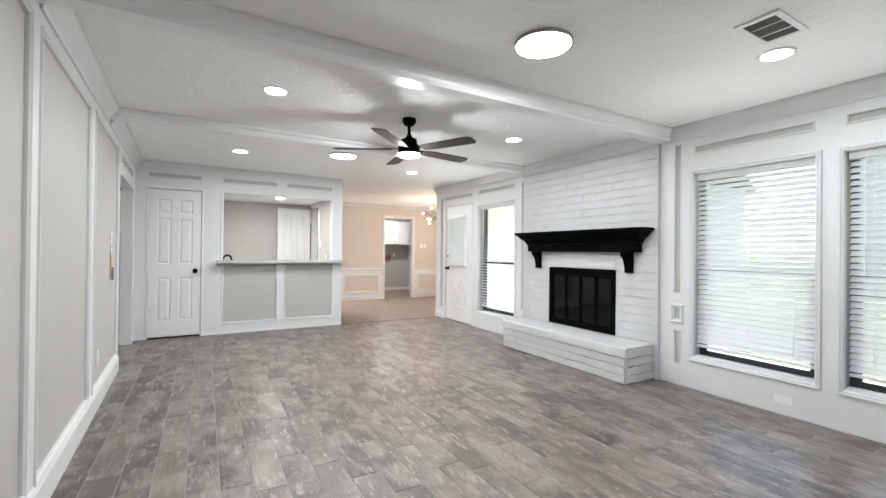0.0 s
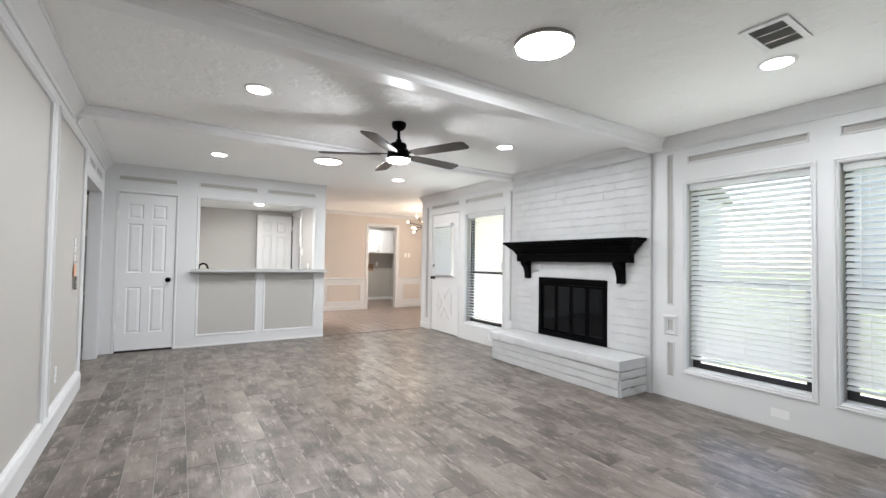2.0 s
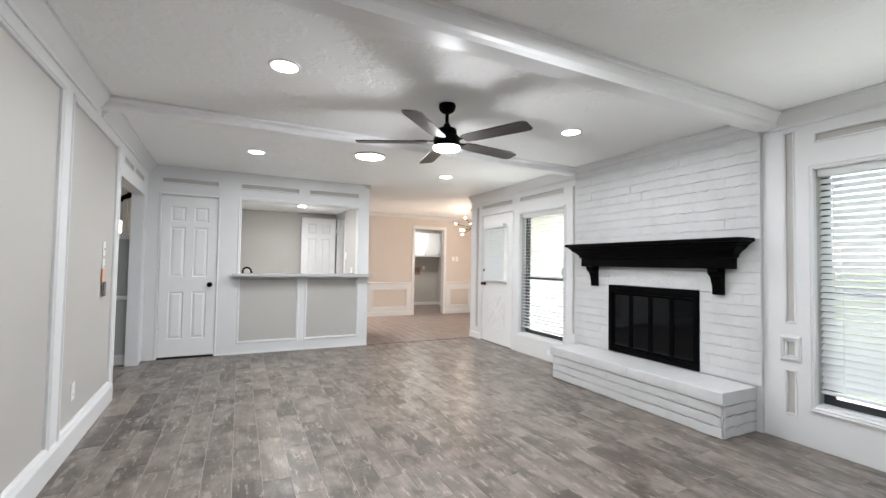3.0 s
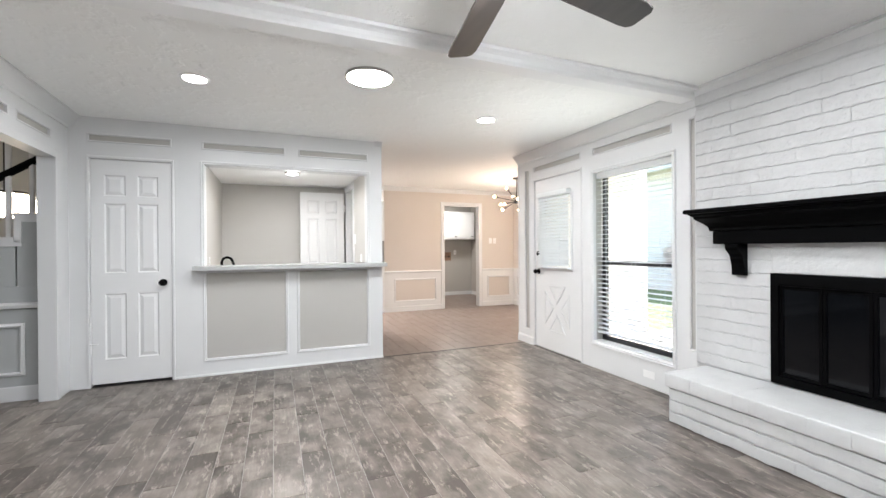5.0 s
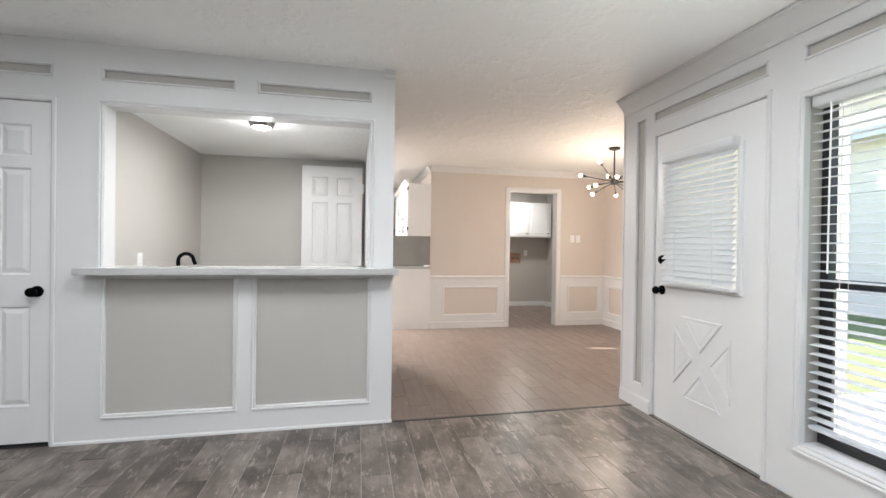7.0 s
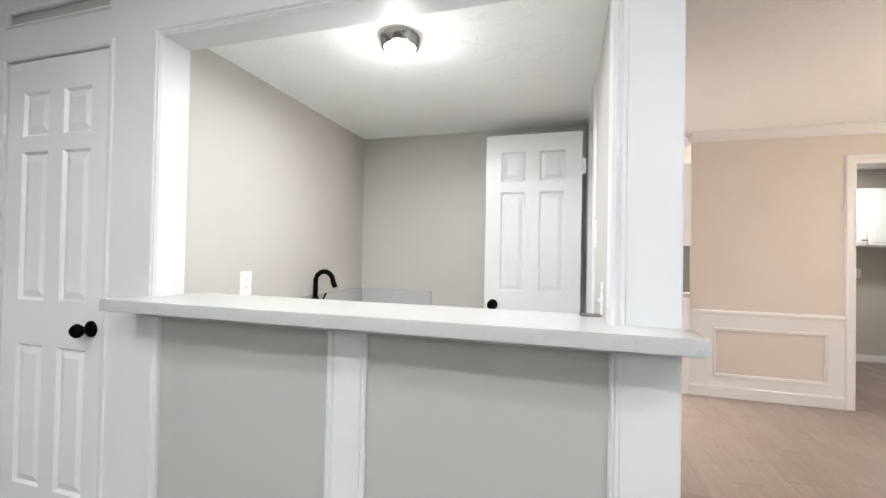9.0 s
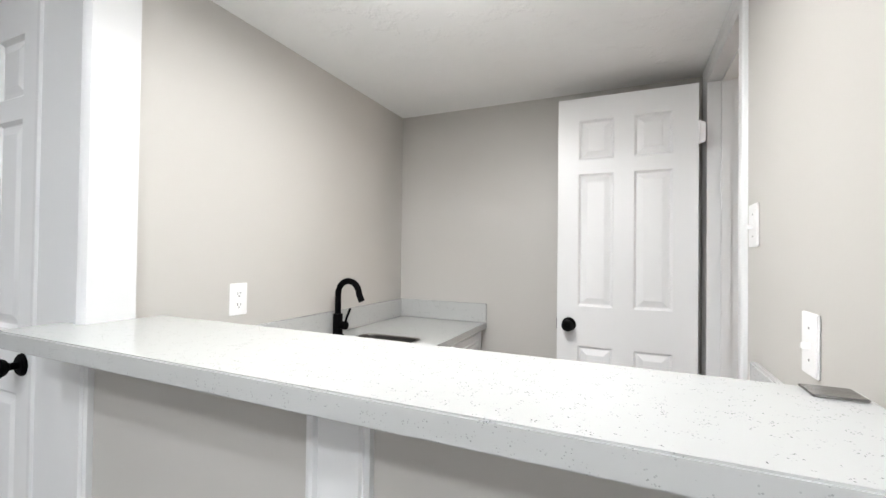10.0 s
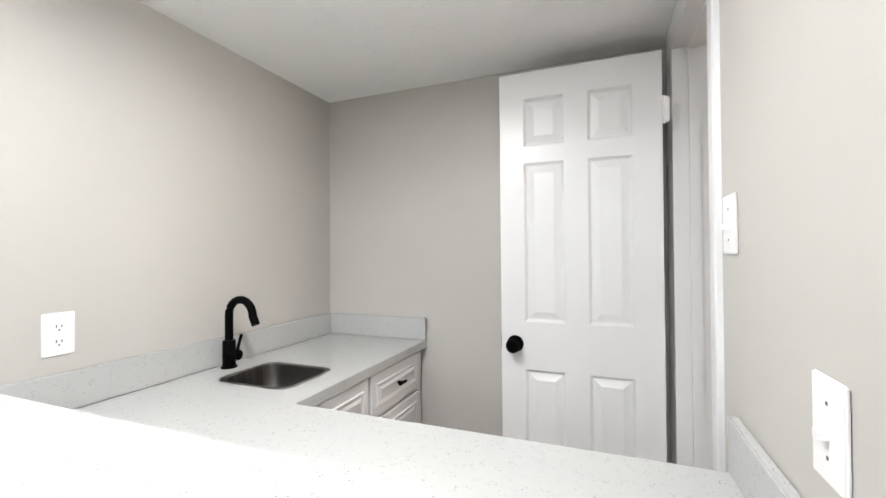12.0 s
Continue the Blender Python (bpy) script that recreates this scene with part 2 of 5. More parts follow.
PLANKCOL = ((0.062, 0.050, 0.043), (0.092, 0.075, 0.0645), (0.32, 0.278, 0.246))
PLANK = plank_material("grey_plank_tile", *PLANKCOL, False)
PLANKFAR = plank_material("grey_plank_tile_far", *PLANKCOL, True)
DINECOL = ((0.172, 0.131, 0.112), (0.192, 0.148, 0.127), (0.245, 0.193, 0.167))
DINEPLANK = plank_material("taupe_plank_tile_far", *DINECOL, True, 0.25)
DINEPIECE = plank_material("taupe_plank_tile", *DINECOL, False, 0.25)
GROUT = mottled("grey_grout", (0.33, 0.315, 0.30), (0.40, 0.385, 0.37), 0.85, 5.0, 60, 0.2, 0.001)
DINEGROUT = mottled("taupe_grout", (0.17, 0.14, 0.125), (0.21, 0.175, 0.155), 0.85, 5.0, 60, 0.2, 0.001)


# ---- mesh helpers ----
def plain(x, y, z):
    return (x, y, z)


def box(bm, a0, a1, b0, b1, c0, c1, f=plain, bevel=0.0):
    """A box between two corners, in the space of f; bevelled on request."""
    v = [bm.verts.new(f(a, b, c)) for a in (a0, a1) for b in (b0, b1) for c in (c0, c1)]
    faces = [bm.faces.new([v[i] for i in q]) for q in ((0, 1, 3, 2), (4, 6, 7, 5), (0, 4, 5, 1), (2, 3, 7, 6), (0, 2, 6, 4), (1, 5, 7, 3))]
    if bevel:
        bmesh.ops.recalc_face_normals(bm, faces=faces)
        edges = list({e for q in faces for e in q.edges})
        bmesh.ops.bevel(bm, geom=edges, offset=bevel, segments=2, affect="EDGES", clamp_overlap=True)
    return bm


def cut_sheet(bm, u0, u1, z0, z1, d0, d1, holes, f):
    """A slab in the (u, z) plane between depths d0 and d1 with rectangular holes through it."""
    us = sorted({u0, u1, *[min(max(h[i], u0), u1) for h in holes for i in (0, 1)]})
    zs = sorted({z0, z1, *[min(max(h[i], z0), z1) for h in holes for i in (2, 3)]})

    def solid(i, j):
        if not (0 <= i < len(us) - 1 and 0 <= j < len(zs) - 1):
            return False
        u, z = 0.5 * (us[i] + us[i + 1]), 0.5 * (zs[j] + zs[j + 1])
        return not any(h[0] < u < h[1] and h[2] < z < h[3] for h in holes)

    made = {}

    def vert(i, j, d):
        if (i, j, d) not in made:
            made[i, j, d] = bm.verts.new(f(us[i], d, zs[j]))
        return made[i, j, d]

    for i in range(len(us) - 1):
        for j in range(len(zs) - 1):
            if not solid(i, j):
                continue
            for d in (d0, d1):
                bm.faces.new([vert(i, j, d), vert(i + 1, j, d), vert(i + 1, j + 1, d), vert(i, j + 1, d)])
            for (p, q), (r, s) in (((-1, 0), ((i, j), (i, j + 1))), ((1, 0), ((i + 1, j), (i + 1, j + 1))), ((0, -1), ((i, j), (i + 1, j))), ((0, 1), ((i, j + 1), (i + 1, j + 1)))):
                if not solid(i + p, j + q):
                    bm.faces.new([vert(*r, d0), vert(*s, d0), vert(*s, d1), vert(*r, d1)])
    return bm


def ring(bm, u0, u1, z0, z1, profile, f, sides=4):
    """A mitred moulding round a rectangle: profile points are (outwards, depth)."""
    loops = []
    for o, d in profile:
        loops.append([bm.verts.new(f(u, d, z)) for u, z in ((u0 - o, z0 - o), (u1 + o, z0 - o), (u1 + o, z1 + o), (u0 - o, z1 + o))])
    for a, b in zip(loops, loops[1:]):
        for i in range(sides):
            j = (i + 1) % 4
            bm.faces.new([a[i], a[j], b[j], b[i]])
    return bm


BEAD = [(-0.002, 0.0), (-0.002, 0.014), (0.004, 0.020), (0.010, 0.018), (0.014, 0.024), (0.022, 0.024), (0.026, 0.016), (0.026, 0.013)]


def extrude(bm, profile, a, b, f):
    """A closed profile of (p, q) points swept from a to b; f(p, q, s) gives the place."""
    one, two = [bm.verts.new(f(p, q, a)) for p, q in profile], [bm.verts.new(f(p, q, b)) for p, q in profile]
    n = len(profile)
    for i in range(n):
        bm.faces.new([one[i], one[(i + 1) % n], two[(i + 1) % n], two[i]])
    bm.faces.new(one[::-1])
    bm.faces.new(two)
    return bm


def lathe(bm, profile, centre, axis="z", seg=24):
    """A turned body: profile points are (radius, along the axis)."""
    cx, cy, cz = centre
    loops = []
    for r, h in profile:
        loop = []
        for k in range(seg):
            a = 2 * math.pi * k / seg
            p, q = r * math.cos(a), r * math.sin(a)
            x, y, z = {"z": (p, q, h), "y": (p, h, q), "x": (h, p, q)}[axis]
            loop.append(bm.verts.new((cx + x, cy + y, cz + z)))
        loops.append(loop)
    for a, b in zip(loops, loops[1:]):
        for k in range(seg):
            bm.faces.new([a[k], a[(k + 1) % seg], b[(k + 1) % seg], b[k]])
    for loop, r in ((loops[0], profile[0][0]), (loops[-1], profile[-1][0])):
        if r > 1e-4:
            bm.faces.new(loop)
    return bm


def tube(bm, pts, radius, seg=10):
    """A round bar along a line of points."""
    pts = [Vector(p) for p in pts]
    loops = []
    for i, p in enumerate(pts):
        d = (pts[min(i + 1, len(pts) - 1)] - pts[max(i - 1, 0)]).normalized()
        side = d.cross(Vector((0.31, 0.52, 0.8) if abs(d.z) < 0.9 else (1, 0.2, 0))).normalized()
        up = d.cross(side)
        loops.append([bm.verts.new(p + radius * (math.cos(2 * math.pi * k / seg) * side + math.sin(2 * math.pi * k / seg) * up)) for k in range(seg)])
    for a, b in zip(loops, loops[1:]):
        for k in range(seg):
            bm.faces.new([a[k], a[(k + 1) % seg], b[(k + 1) % seg], b[k]])
    bm.faces.new(loops[0][::-1])
    bm.faces.new(loops[-1])
    return bm


def mesh_of(name, bm, mat, smooth=False):
    bmesh.ops.recalc_face_normals(bm, faces=bm.faces[:])
    me = bpy.data.meshes.new(name)
    bm.to_mesh(me)
    bm.free()
    me.materials.append(mat)
    if smooth:
        me.shade_smooth()
        me.set_sharp_from_angle(angle=radians(35))
    return me


def part(name, bm, mat, parent=None, label="", smooth=False):
    ob = new(name, mesh_of(name, bm, mat, smooth))
    if parent:
        ob.parent = parent
        ob.matrix_parent_inverse = Matrix.Translation(-parent.location)
    return tagged(ob, label) if label else ob


def thing(name, label, category, group="", at=(0, 0, 0)):
    ob = new(name)
    ob.location = at
    ob.empty_display_size = 0.1
    return tagged(ob, label, category, group)


def structure(name, bm, mat, label, category):
    return tagged(part(name, bm, mat), label, category, "", "structure")


def one(*args, **kw):
    return box(bmesh.new(), *args, **kw)


# ---- walls, floors, ceilings ----
BARY, WINX = 6.815, 4.465


def fB(u, d, z):
    return (u, BARY - d, z)


def fR(u, d, z):
    return (WINX - d, u, z)


def fL(u, d, z):
    return (-0.075 - 0.034 * (u - 2.8) + d, u, z)


def crown(u0, u1, f, parent, size=0.12, base=0.015, top=CEIL):
    prof = [(base, top - size), (base + 0.012, top - size), (base + 0.016, top - size * 0.82), (base + size * 0.35, top - size * 0.55), (base + size * 0.62, top - size * 0.22), (base + size * 0.66, top - size * 0.12), (base + size * 0.75, top - size * 0.1), (base + size * 0.75, top - 0.001), (base, top - 0.001)]
    return part("crown_moulding", extrude(bmesh.new(), prof, u0, u1, lambda p, q, s: f(s, p, q)), TRIM, parent)


def panelled(name, f, u0, u1, z1, thick, holes, panels, wallmat, label, crowns):
    """A plastered wall with a white panelled facing: panels are framed openings in the facing."""
    wall = structure(name, cut_sheet(bmesh.new(), u0, u1, 0, z1, 0, -thick, holes, f), wallmat, label, "wall")
    part("panelling", cut_sheet(bmesh.new(), u0, u1, 0.0, z1, 0.015, 0.001, holes + panels, f), TRIM, wall, "white painted panelling boards")
    for p in panels:
        if p[3] - p[2] > 0.1 and p[1] - p[0] > 0.1:
            part("panel_moulding", ring(bmesh.new(), *p, BEAD, f), TRIM, wall)
        else:
            part("panel_moulding", ring(bmesh.new(), *p, [(-0.001, 0.004), (-0.001, 0.017), (0.008, 0.021), (0.014, 0.016)], f), TRIM, wall)
    for a, b in crowns:
        crown(a, b, f, wall)
    return wall


CASE = [(-0.004, -0.02), (-0.004, 0.018), (0.006, 0.026), (0.014, 0.022), (0.020, 0.028), (0.030, 0.028), (0.034, 0.018), (0.034, 0.014)]

# bar wall, with the closet door and the serving opening
bar_holes = [(-0.052, 0.568, -1, 2.036), (0.838, 2.41, 1.0, 2.035)]
bar_panels = [(0.848, 1.565, 0.165, 1.005), (1.70, 2.408, 0.165, 1.005), (-0.05, 0.56, 2.192, 2.243), (0.835, 1.555, 2.192, 2.243), (1.71, 2.405, 2.192, 2.243)]
wall_bar = panelled("wall_bar", fB, -0.20, 2.572, CEIL, 0.095, bar_holes, bar_panels, WALL, "panelled white wall with greige insets and a serving opening", [])
part("opening_casing", ring(bmesh.new(), 0.838, 2.41, 1.035, 2.035, CASE, fB), TRIM, wall_bar)
part("opening_jamb", cut_sheet(bmesh.new(), 0.839, 2.409, 1.001, 2.034, 0.012, -0.100, [(0.841, 2.407, 0.9, 2.032)], fB), TRIM, wall_bar)
part("door_casing", ring(bmesh.new(), -0.052, 0.568, -0.05, 2.036, [(-0.003, -0.02), (-0.003, 0.017), (0.006, 0.022), (0.020, 0.022), (0.024, 0.014)], fB), TRIM, wall_bar)
part("wall_end", one(2.5725, 2.576, 6.80, 6.931, 0, CEIL), TRIM, wall_bar)
part("baseboard", extrude(bmesh.new(), [(0.015, 0), (0.024, 0), (0.024, 0.012), (0.015, 0.02)], 0.592, 2.58, lambda p, q, s: fB(s, p, q)), TRIM, wall_bar)
crown(2.50, 2.576, fB, wall_bar, 0.05)

# window wall
WINDOWS = [(4.66, 5.565, 0.262, 1.965), (1.282, 2.157, 0.285, 1.95), (0.20, 1.128, 0.285, 1.95)]
DOORHOLE = (5.75, 6.592, -1, 2.035)
right_panels = [(1.30, 2.14, 2.145, 2.195), (0.20, 1.11, 2.145, 2.195), (4.675, 5.555, 2.15, 2.205), (5.76, 6.60, 2.15, 2.205),
                (2.275, 2.325, 0.86, 2.24), (2.275, 2.325, 0.615, 0.715), (2.275, 2.325, 0.20, 0.50), (4.462, 4.505, 0.42, 2.20), (6.705, 6.79, 0.19, 2.19), (-1.9, -0.2, 0.3, 1.95)]
wall_windows = panelled("wall_windows", fR, -2.2, 6.94, CEIL, 0.165, WINDOWS + [DOORHOLE], right_panels, WALL, "white panelled wall with tall windows and narrow greige insets", [(-2.2, 6.94)])
part("wall_end", one(WINX - 0.02, WINX + 0.165, 6.942, 6.955, 0, CEIL), TRIM, wall_windows)
part("baseboard", extrude(bmesh.new(), [(0.015, 0), (0.028, 0), (0.028, 0.08), (0.022, 0.095), (0.015, 0.10)], 6.61, 6.955, lambda p, q, s: fR(s, p, q)), TRIM, wall_windows)
part("box_moulding", ring(bmesh.new(), 2.262, 2.338, 0.60, 0.73, [(0.0, 0.015), (0.0, 0.028), (0.012, 0.034), (0.024, 0.026), (0.028, 0.015)], fR), TRIM, wall_windows)
part("door_casing", ring(bmesh.new(), *DOORHOLE[:2], -0.05, DOORHOLE[3], [(-0.003, -0.02), (-0.003, 0.017), (0.006, 0.022), (0.020, 0.022), (0.024, 0.014)], fR), TRIM, wall_windows)

# left wall with the cased opening to the stair hall
LOPEN = (5.30, 6.56, -1, 1.985)
left_panels = [(2.555, 3.725, 0.175, 2.19), (3.92, 5.16, 0.175, 2.20), (1.20, 2.385, 0.19, 2.20), (-0.6, 1.02, 0.19, 2.20), (5.42, 5.85, 2.125, 2.18), (5.97, 6.46, 2.125, 2.18)]
wall_left = panelled("wall_left", fL, -2.2, 6.80, CEIL, 0.10, [LOPEN], left_panels, WALL, "greige wall with tall white panel mouldings", [(-2.2, 2.36), (2.50, 4.41), (4.55, 6.80)])
part("opening_casing", ring(bmesh.new(), LOPEN[0], LOPEN[1], -0.05, LOPEN[3], [(-0.004, -0.105), (-0.004, 0.017), (0.05, 0.022), (0.056, 0.014)], fL), TRIM, wall_left)
part("baseboard", extrude(bmesh.new(), [(0.015, 0), (0.032, 0), (0.032, 0.13), (0.024, 0.15), (0.018, 0.155), (0.015, 0.16)], -2.2, 5.24, lambda p, q, s: fL(s, p, q)), TRIM, wall_left)

wall_south = structure("wall_south", one(-3.4, 4.63, -2.35, -2.201, 0, CEIL), WALL, "plain greige wall behind the walk", "wall")
ceiling = structure("ceiling", cut_sheet(bmesh.new(), -3.4, 6.40, -2.4, 12.6, CEIL, CEIL + 0.15, [(-3.3, -0.18, 6.7, 12.4)], lambda u, d, z: (u, z, d)), CEILPAINT, "textured white ceiling", "ceiling")
for yb, zb in ((2.36, 2.295), (4.425, 2.33)):
    prof = [(yb, zb + 0.02), (yb + 0.012, zb), (yb + 0.128, zb), (yb + 0.14, zb + 0.02), (yb + 0.145, zb + 0.04), (yb + 0.175, zb + 0.075), (yb + 0.18, CEIL - 0.001), (yb - 0.04, CEIL - 0.001), (yb - 0.035, zb + 0.075), (yb - 0.005, zb + 0.04)]
    beam = structure("ceiling_beam", extrude(bmesh.new(), prof, -0.16 - 0.02 * (yb > 3), 4.449, lambda p, q, s: (s, p, q)), BEAMPAINT, "white boxed ceiling beam with crown edges", "beam")
    part("cap_moulding", extrude(bmesh.new(), [(yb - 0.055, CEIL - 0.022), (yb - 0.041, CEIL - 0.03), (yb - 0.036, CEIL - 0.002), (yb - 0.055, CEIL - 0.002)], -0.10, 4.44, lambda p, q, s: (s, p, q)), BEAMPAINT, beam)

# wet bar room behind the opening
PB = 2.095
pantry_back = structure("wall_pantry_back", one(0.68, 2.572, 8.45, 8.58, 0, CEIL), PANTRY, "plain greige wall of the wet bar", "wall")
pantry_left = structure("wall_pantry_left", one(0.68, 0.815, 6.911, 8.449, 0, CEIL), PANTRY, "plain greige wall beside the bar sink", "wall")


def fP(u, d, z):
    return (2.42 - d, u, z)


PDOOR = (7.735, 8.315, -1, 2.02)
pantry_right = structure("wall_pantry_right", cut_sheet(bmesh.new(), 6.911, 8.449, 0, CEIL, 0, -0.10, [PDOOR], fP), PANTRY, "greige wall with a white cased doorway", "wall")
part("door_casing", ring(bmesh.new(), PDOOR[0], PDOOR[1], -0.05, PDOOR[3], [(-0.004, -0.11), (-0.004, 0.006), (0.012, 0.011), (0.035, 0.009), (0.050, 0.014), (0.066, 0.014), (0.072, 0.010), (0.075, 0.0)], fP), TRIM, pantry_right)
part("door_stop", ring(bmesh.new(), PDOOR[0], PDOOR[1], -0.05, PDOOR[3], [(-0.004, -0.045), (-0.014, -0.045), (-0.014, -0.08), (-0.004, -0.08)], fP), TRIM, pantry_right)
structure("ceiling_pantry", one(0.70, 2.50, 6.90, 8.50, PB, PB + 0.06), CEILPAINT, "white low ceiling of the wet bar", "ceiling")

# dining room, kitchen and laundry
def fD(u, d, z):
    return (u, 9.96 - d, z)


def fE(u, d, z):
    return (6.22 - d, u, z)


LDOOR = (4.61, 5.39, -1, 2.07)
wall_dining = structure("wall_dining_north", cut_sheet(bmesh.new(), 3.385, 6.22, 0, CEIL, 0, -0.12, [LDOOR], fD), DINE, "beige dining wall over white wainscot", "wall")
wall_dining_east = structure("wall_dining_east", cut_sheet(bmesh.new(), 6.94, 9.96, 0, CEIL, 0, -0.16, [(8.33, 9.25, 0.82, 2.02)], fE), DINE, "beige dining wall with a window", "wall")
structure("wall_dining_south", one(4.635, 6.38, 6.82, 6.955, 0, CEIL), DINE, "beige dining wall toward the patio", "wall")
for f, a, b, par, holes in ((fD, 3.385, 6.22, wall_dining, [LDOOR]), (fE, 6.956, 9.96, wall_dining_east, [])):
    pans = [(3.60, 4.41, 0.21, 0.60), (5.61, 6.10, 0.21, 0.60)] if f is fD else [(8.40, 9.80, 0.21, 0.60), (7.10, 8.20, 0.21, 0.60)]
    part("wainscot", cut_sheet(bmesh.new(), a, b, 0.0, 0.74, 0.014, 0.001, holes + pans, f), TRIM, par, "white wainscot boards")
    for p in pans:
        part("panel_moulding", ring(bmesh.new(), *p, BEAD, f), TRIM, par)
    for s, e in ([(a, LDOOR[0] - 0.07), (LDOOR[1] + 0.07, b)] if holes else [(a, b)]):
        part("chair_rail", extrude(bmesh.new(), [(0.0, 0.735), (0.022, 0.74), (0.03, 0.76), (0.026, 0.775), (0.0, 0.78)], s, e, lambda p, q, t: f(t, p, q)), TRIM, par)
        part("baseboard", extrude(bmesh.new(), [(0.014, 0), (0.026, 0), (0.026, 0.09), (0.014, 0.10)], s, e, lambda p, q, t: f(t, p, q)), TRIM, par)
    crown(a, b, f, par, 0.085, 0.0)
crown(9.96, 12.4, lambda u, d, z: (3.385 - d, u, z), wall_dining, 0.085, 0.0)
part("door_casing", ring(bmesh.new(), LDOOR[0], LDOOR[1], -0.05, LDOOR[3], [(-0.004, -0.13), (-0.004, 0.016), (0.02, 0.022), (0.05, 0.020), (0.065, 0.026), (0.07, 0.0)], fD), TRIM, wall_dining)
structure("wall_kitchen_east", one(3.385, 3.50, 10.081, 12.45, 0, CEIL), DINE, "beige kitchen wall with a grey tiled splash", "wall")
structure("wall_kitchen_north", one(0.6, 3.384, 12.45, 12.55, 0, CEIL), DINE, "plain kitchen wall", "wall")
structure("wall_kitchen_west", one(0.6, 0.679, 8.58, 12.449, 0, CEIL), DINE, "plain kitchen wall", "wall")
laundry_n = structure("wall_laundry_north", one(3.501, 6.4, 12.1, 12.2, 0, CEIL), LAUNDRYPAINT, "grey laundry wall", "wall")
part("baseboard", one(3.51, 6.25, 12.085, 12.0995, 0, 0.09, bevel=0.004), TRIM, laundry_n)
laundry_e = structure("wall_laundry_east", one(6.25, 6.4, 10.081, 12.099, 0, CEIL), LAUNDRYPAINT, "grey laundry wall", "wall")
part("baseboard", one(6.235, 6.2495, 10.09, 12.08, 0, 0.09, bevel=0.004), TRIM, laundry_e)

# stair hall beyond the left opening
stair_wall = structure("wall_stair", one(-3.2, -0.235, 6.66, 6.76, 0, 0.93), FOYERPAINT, "grey stair wall with white chair rail and panels", "wall")
part("chair_rail", extrude(bmesh.new(), [(0, 0.75), (-0.025, 0.755), (-0.03, 0.78), (-0.02, 0.795), (0, 0.80)], -3.2, -0.25, lambda p, q, s: (s, 6.659 + p, q)), TRIM, stair_wall)
part("baseboard", one(-3.2, -0.25, 6.64, 6.659, 0, 0.12, bevel=0.005), TRIM, stair_wall)
part("panel_moulding", ring(bmesh.new(), -1.35, -0.46, 0.235, 0.60, [(0, 0), (0, 0.014), (0.012, 0.02), (0.03, 0.012), (0.03, 0)], lambda u, d, z: (u, 6.659 - d, z)), TRIM, stair_wall)
structure("wall_hall_west", one(-3.4, -3.201, -2.2, 12.5, 0, 4.9), FOYERPAINT, "plain grey hall wall", "wall")
structure("wall_hall_north", one(-3.2, 0.6, 11.2, 11.3, 0, 4.9), FOYERPAINT, "plain grey hall wall", "wall")
structure("wall_hall_east", one(-0.10, 0.0, 6.96, 11.19, 0, 4.9), FOYERPAINT, "plain grey hall wall", "wall")
structure("ceiling_hall", one(-3.4, 0.0, 6.6, 11.4, 4.9, 5.0), CEILPAINT, "plain white hall ceiling", "ceiling")
structure("wall_hall_upper", one(-3.2, -0.1, 6.55, 6.69, CEIL + 0.151, 4.9), FOYERPAINT, "plain grey upper hall wall", "wall")

# outside
ground = structure("ground", box(bmesh.new(), -400, 400, -400, 400, -0.6, -0.16), GRASS, "sunlit green lawn", "lawn")
structure("patio", one(4.64, 7.9, 3.0, 6.77, -0.158, -0.03, bevel=0.01), CONCRETE, "pale concrete patio slab", "patio")
structure("footing", cut_sheet(bmesh.new(), -3.39, 6.37, -2.34, 12.54, -0.30, -0.035, [], lambda u, d, z: (u, z, d)), CONCRETE, "concrete floor slab", "slab")
# Unseen overhang, added and sized to stop sun entering the living room windows.
eave = structure("sun_block_eave", cut_sheet(bmesh.new(), 4.70, 5.9, -2.6, 6.77, 2.24, 2.36, [], lambda u, d, z: (u, z, d)), TRIM, "unseen white eave added to block sun from the windows", "roof")
siding_wall = structure("siding_wall", one(4.66, 6.55, 6.80, 6.819, -0.1, 2.9), SIDING, "pale painted lap siding outside wall", "wall")
for k in range(15):
    z0 = 0.02 + 0.17 * k
    part("siding_board", extrude(bmesh.new(), [(6.799, z0), (6.782, z0), (6.792, z0 + 0.168), (6.799, z0 + 0.168)], 4.66, 6.55, lambda p, q, s: (s, p, q)), SIDING, siding_wall)


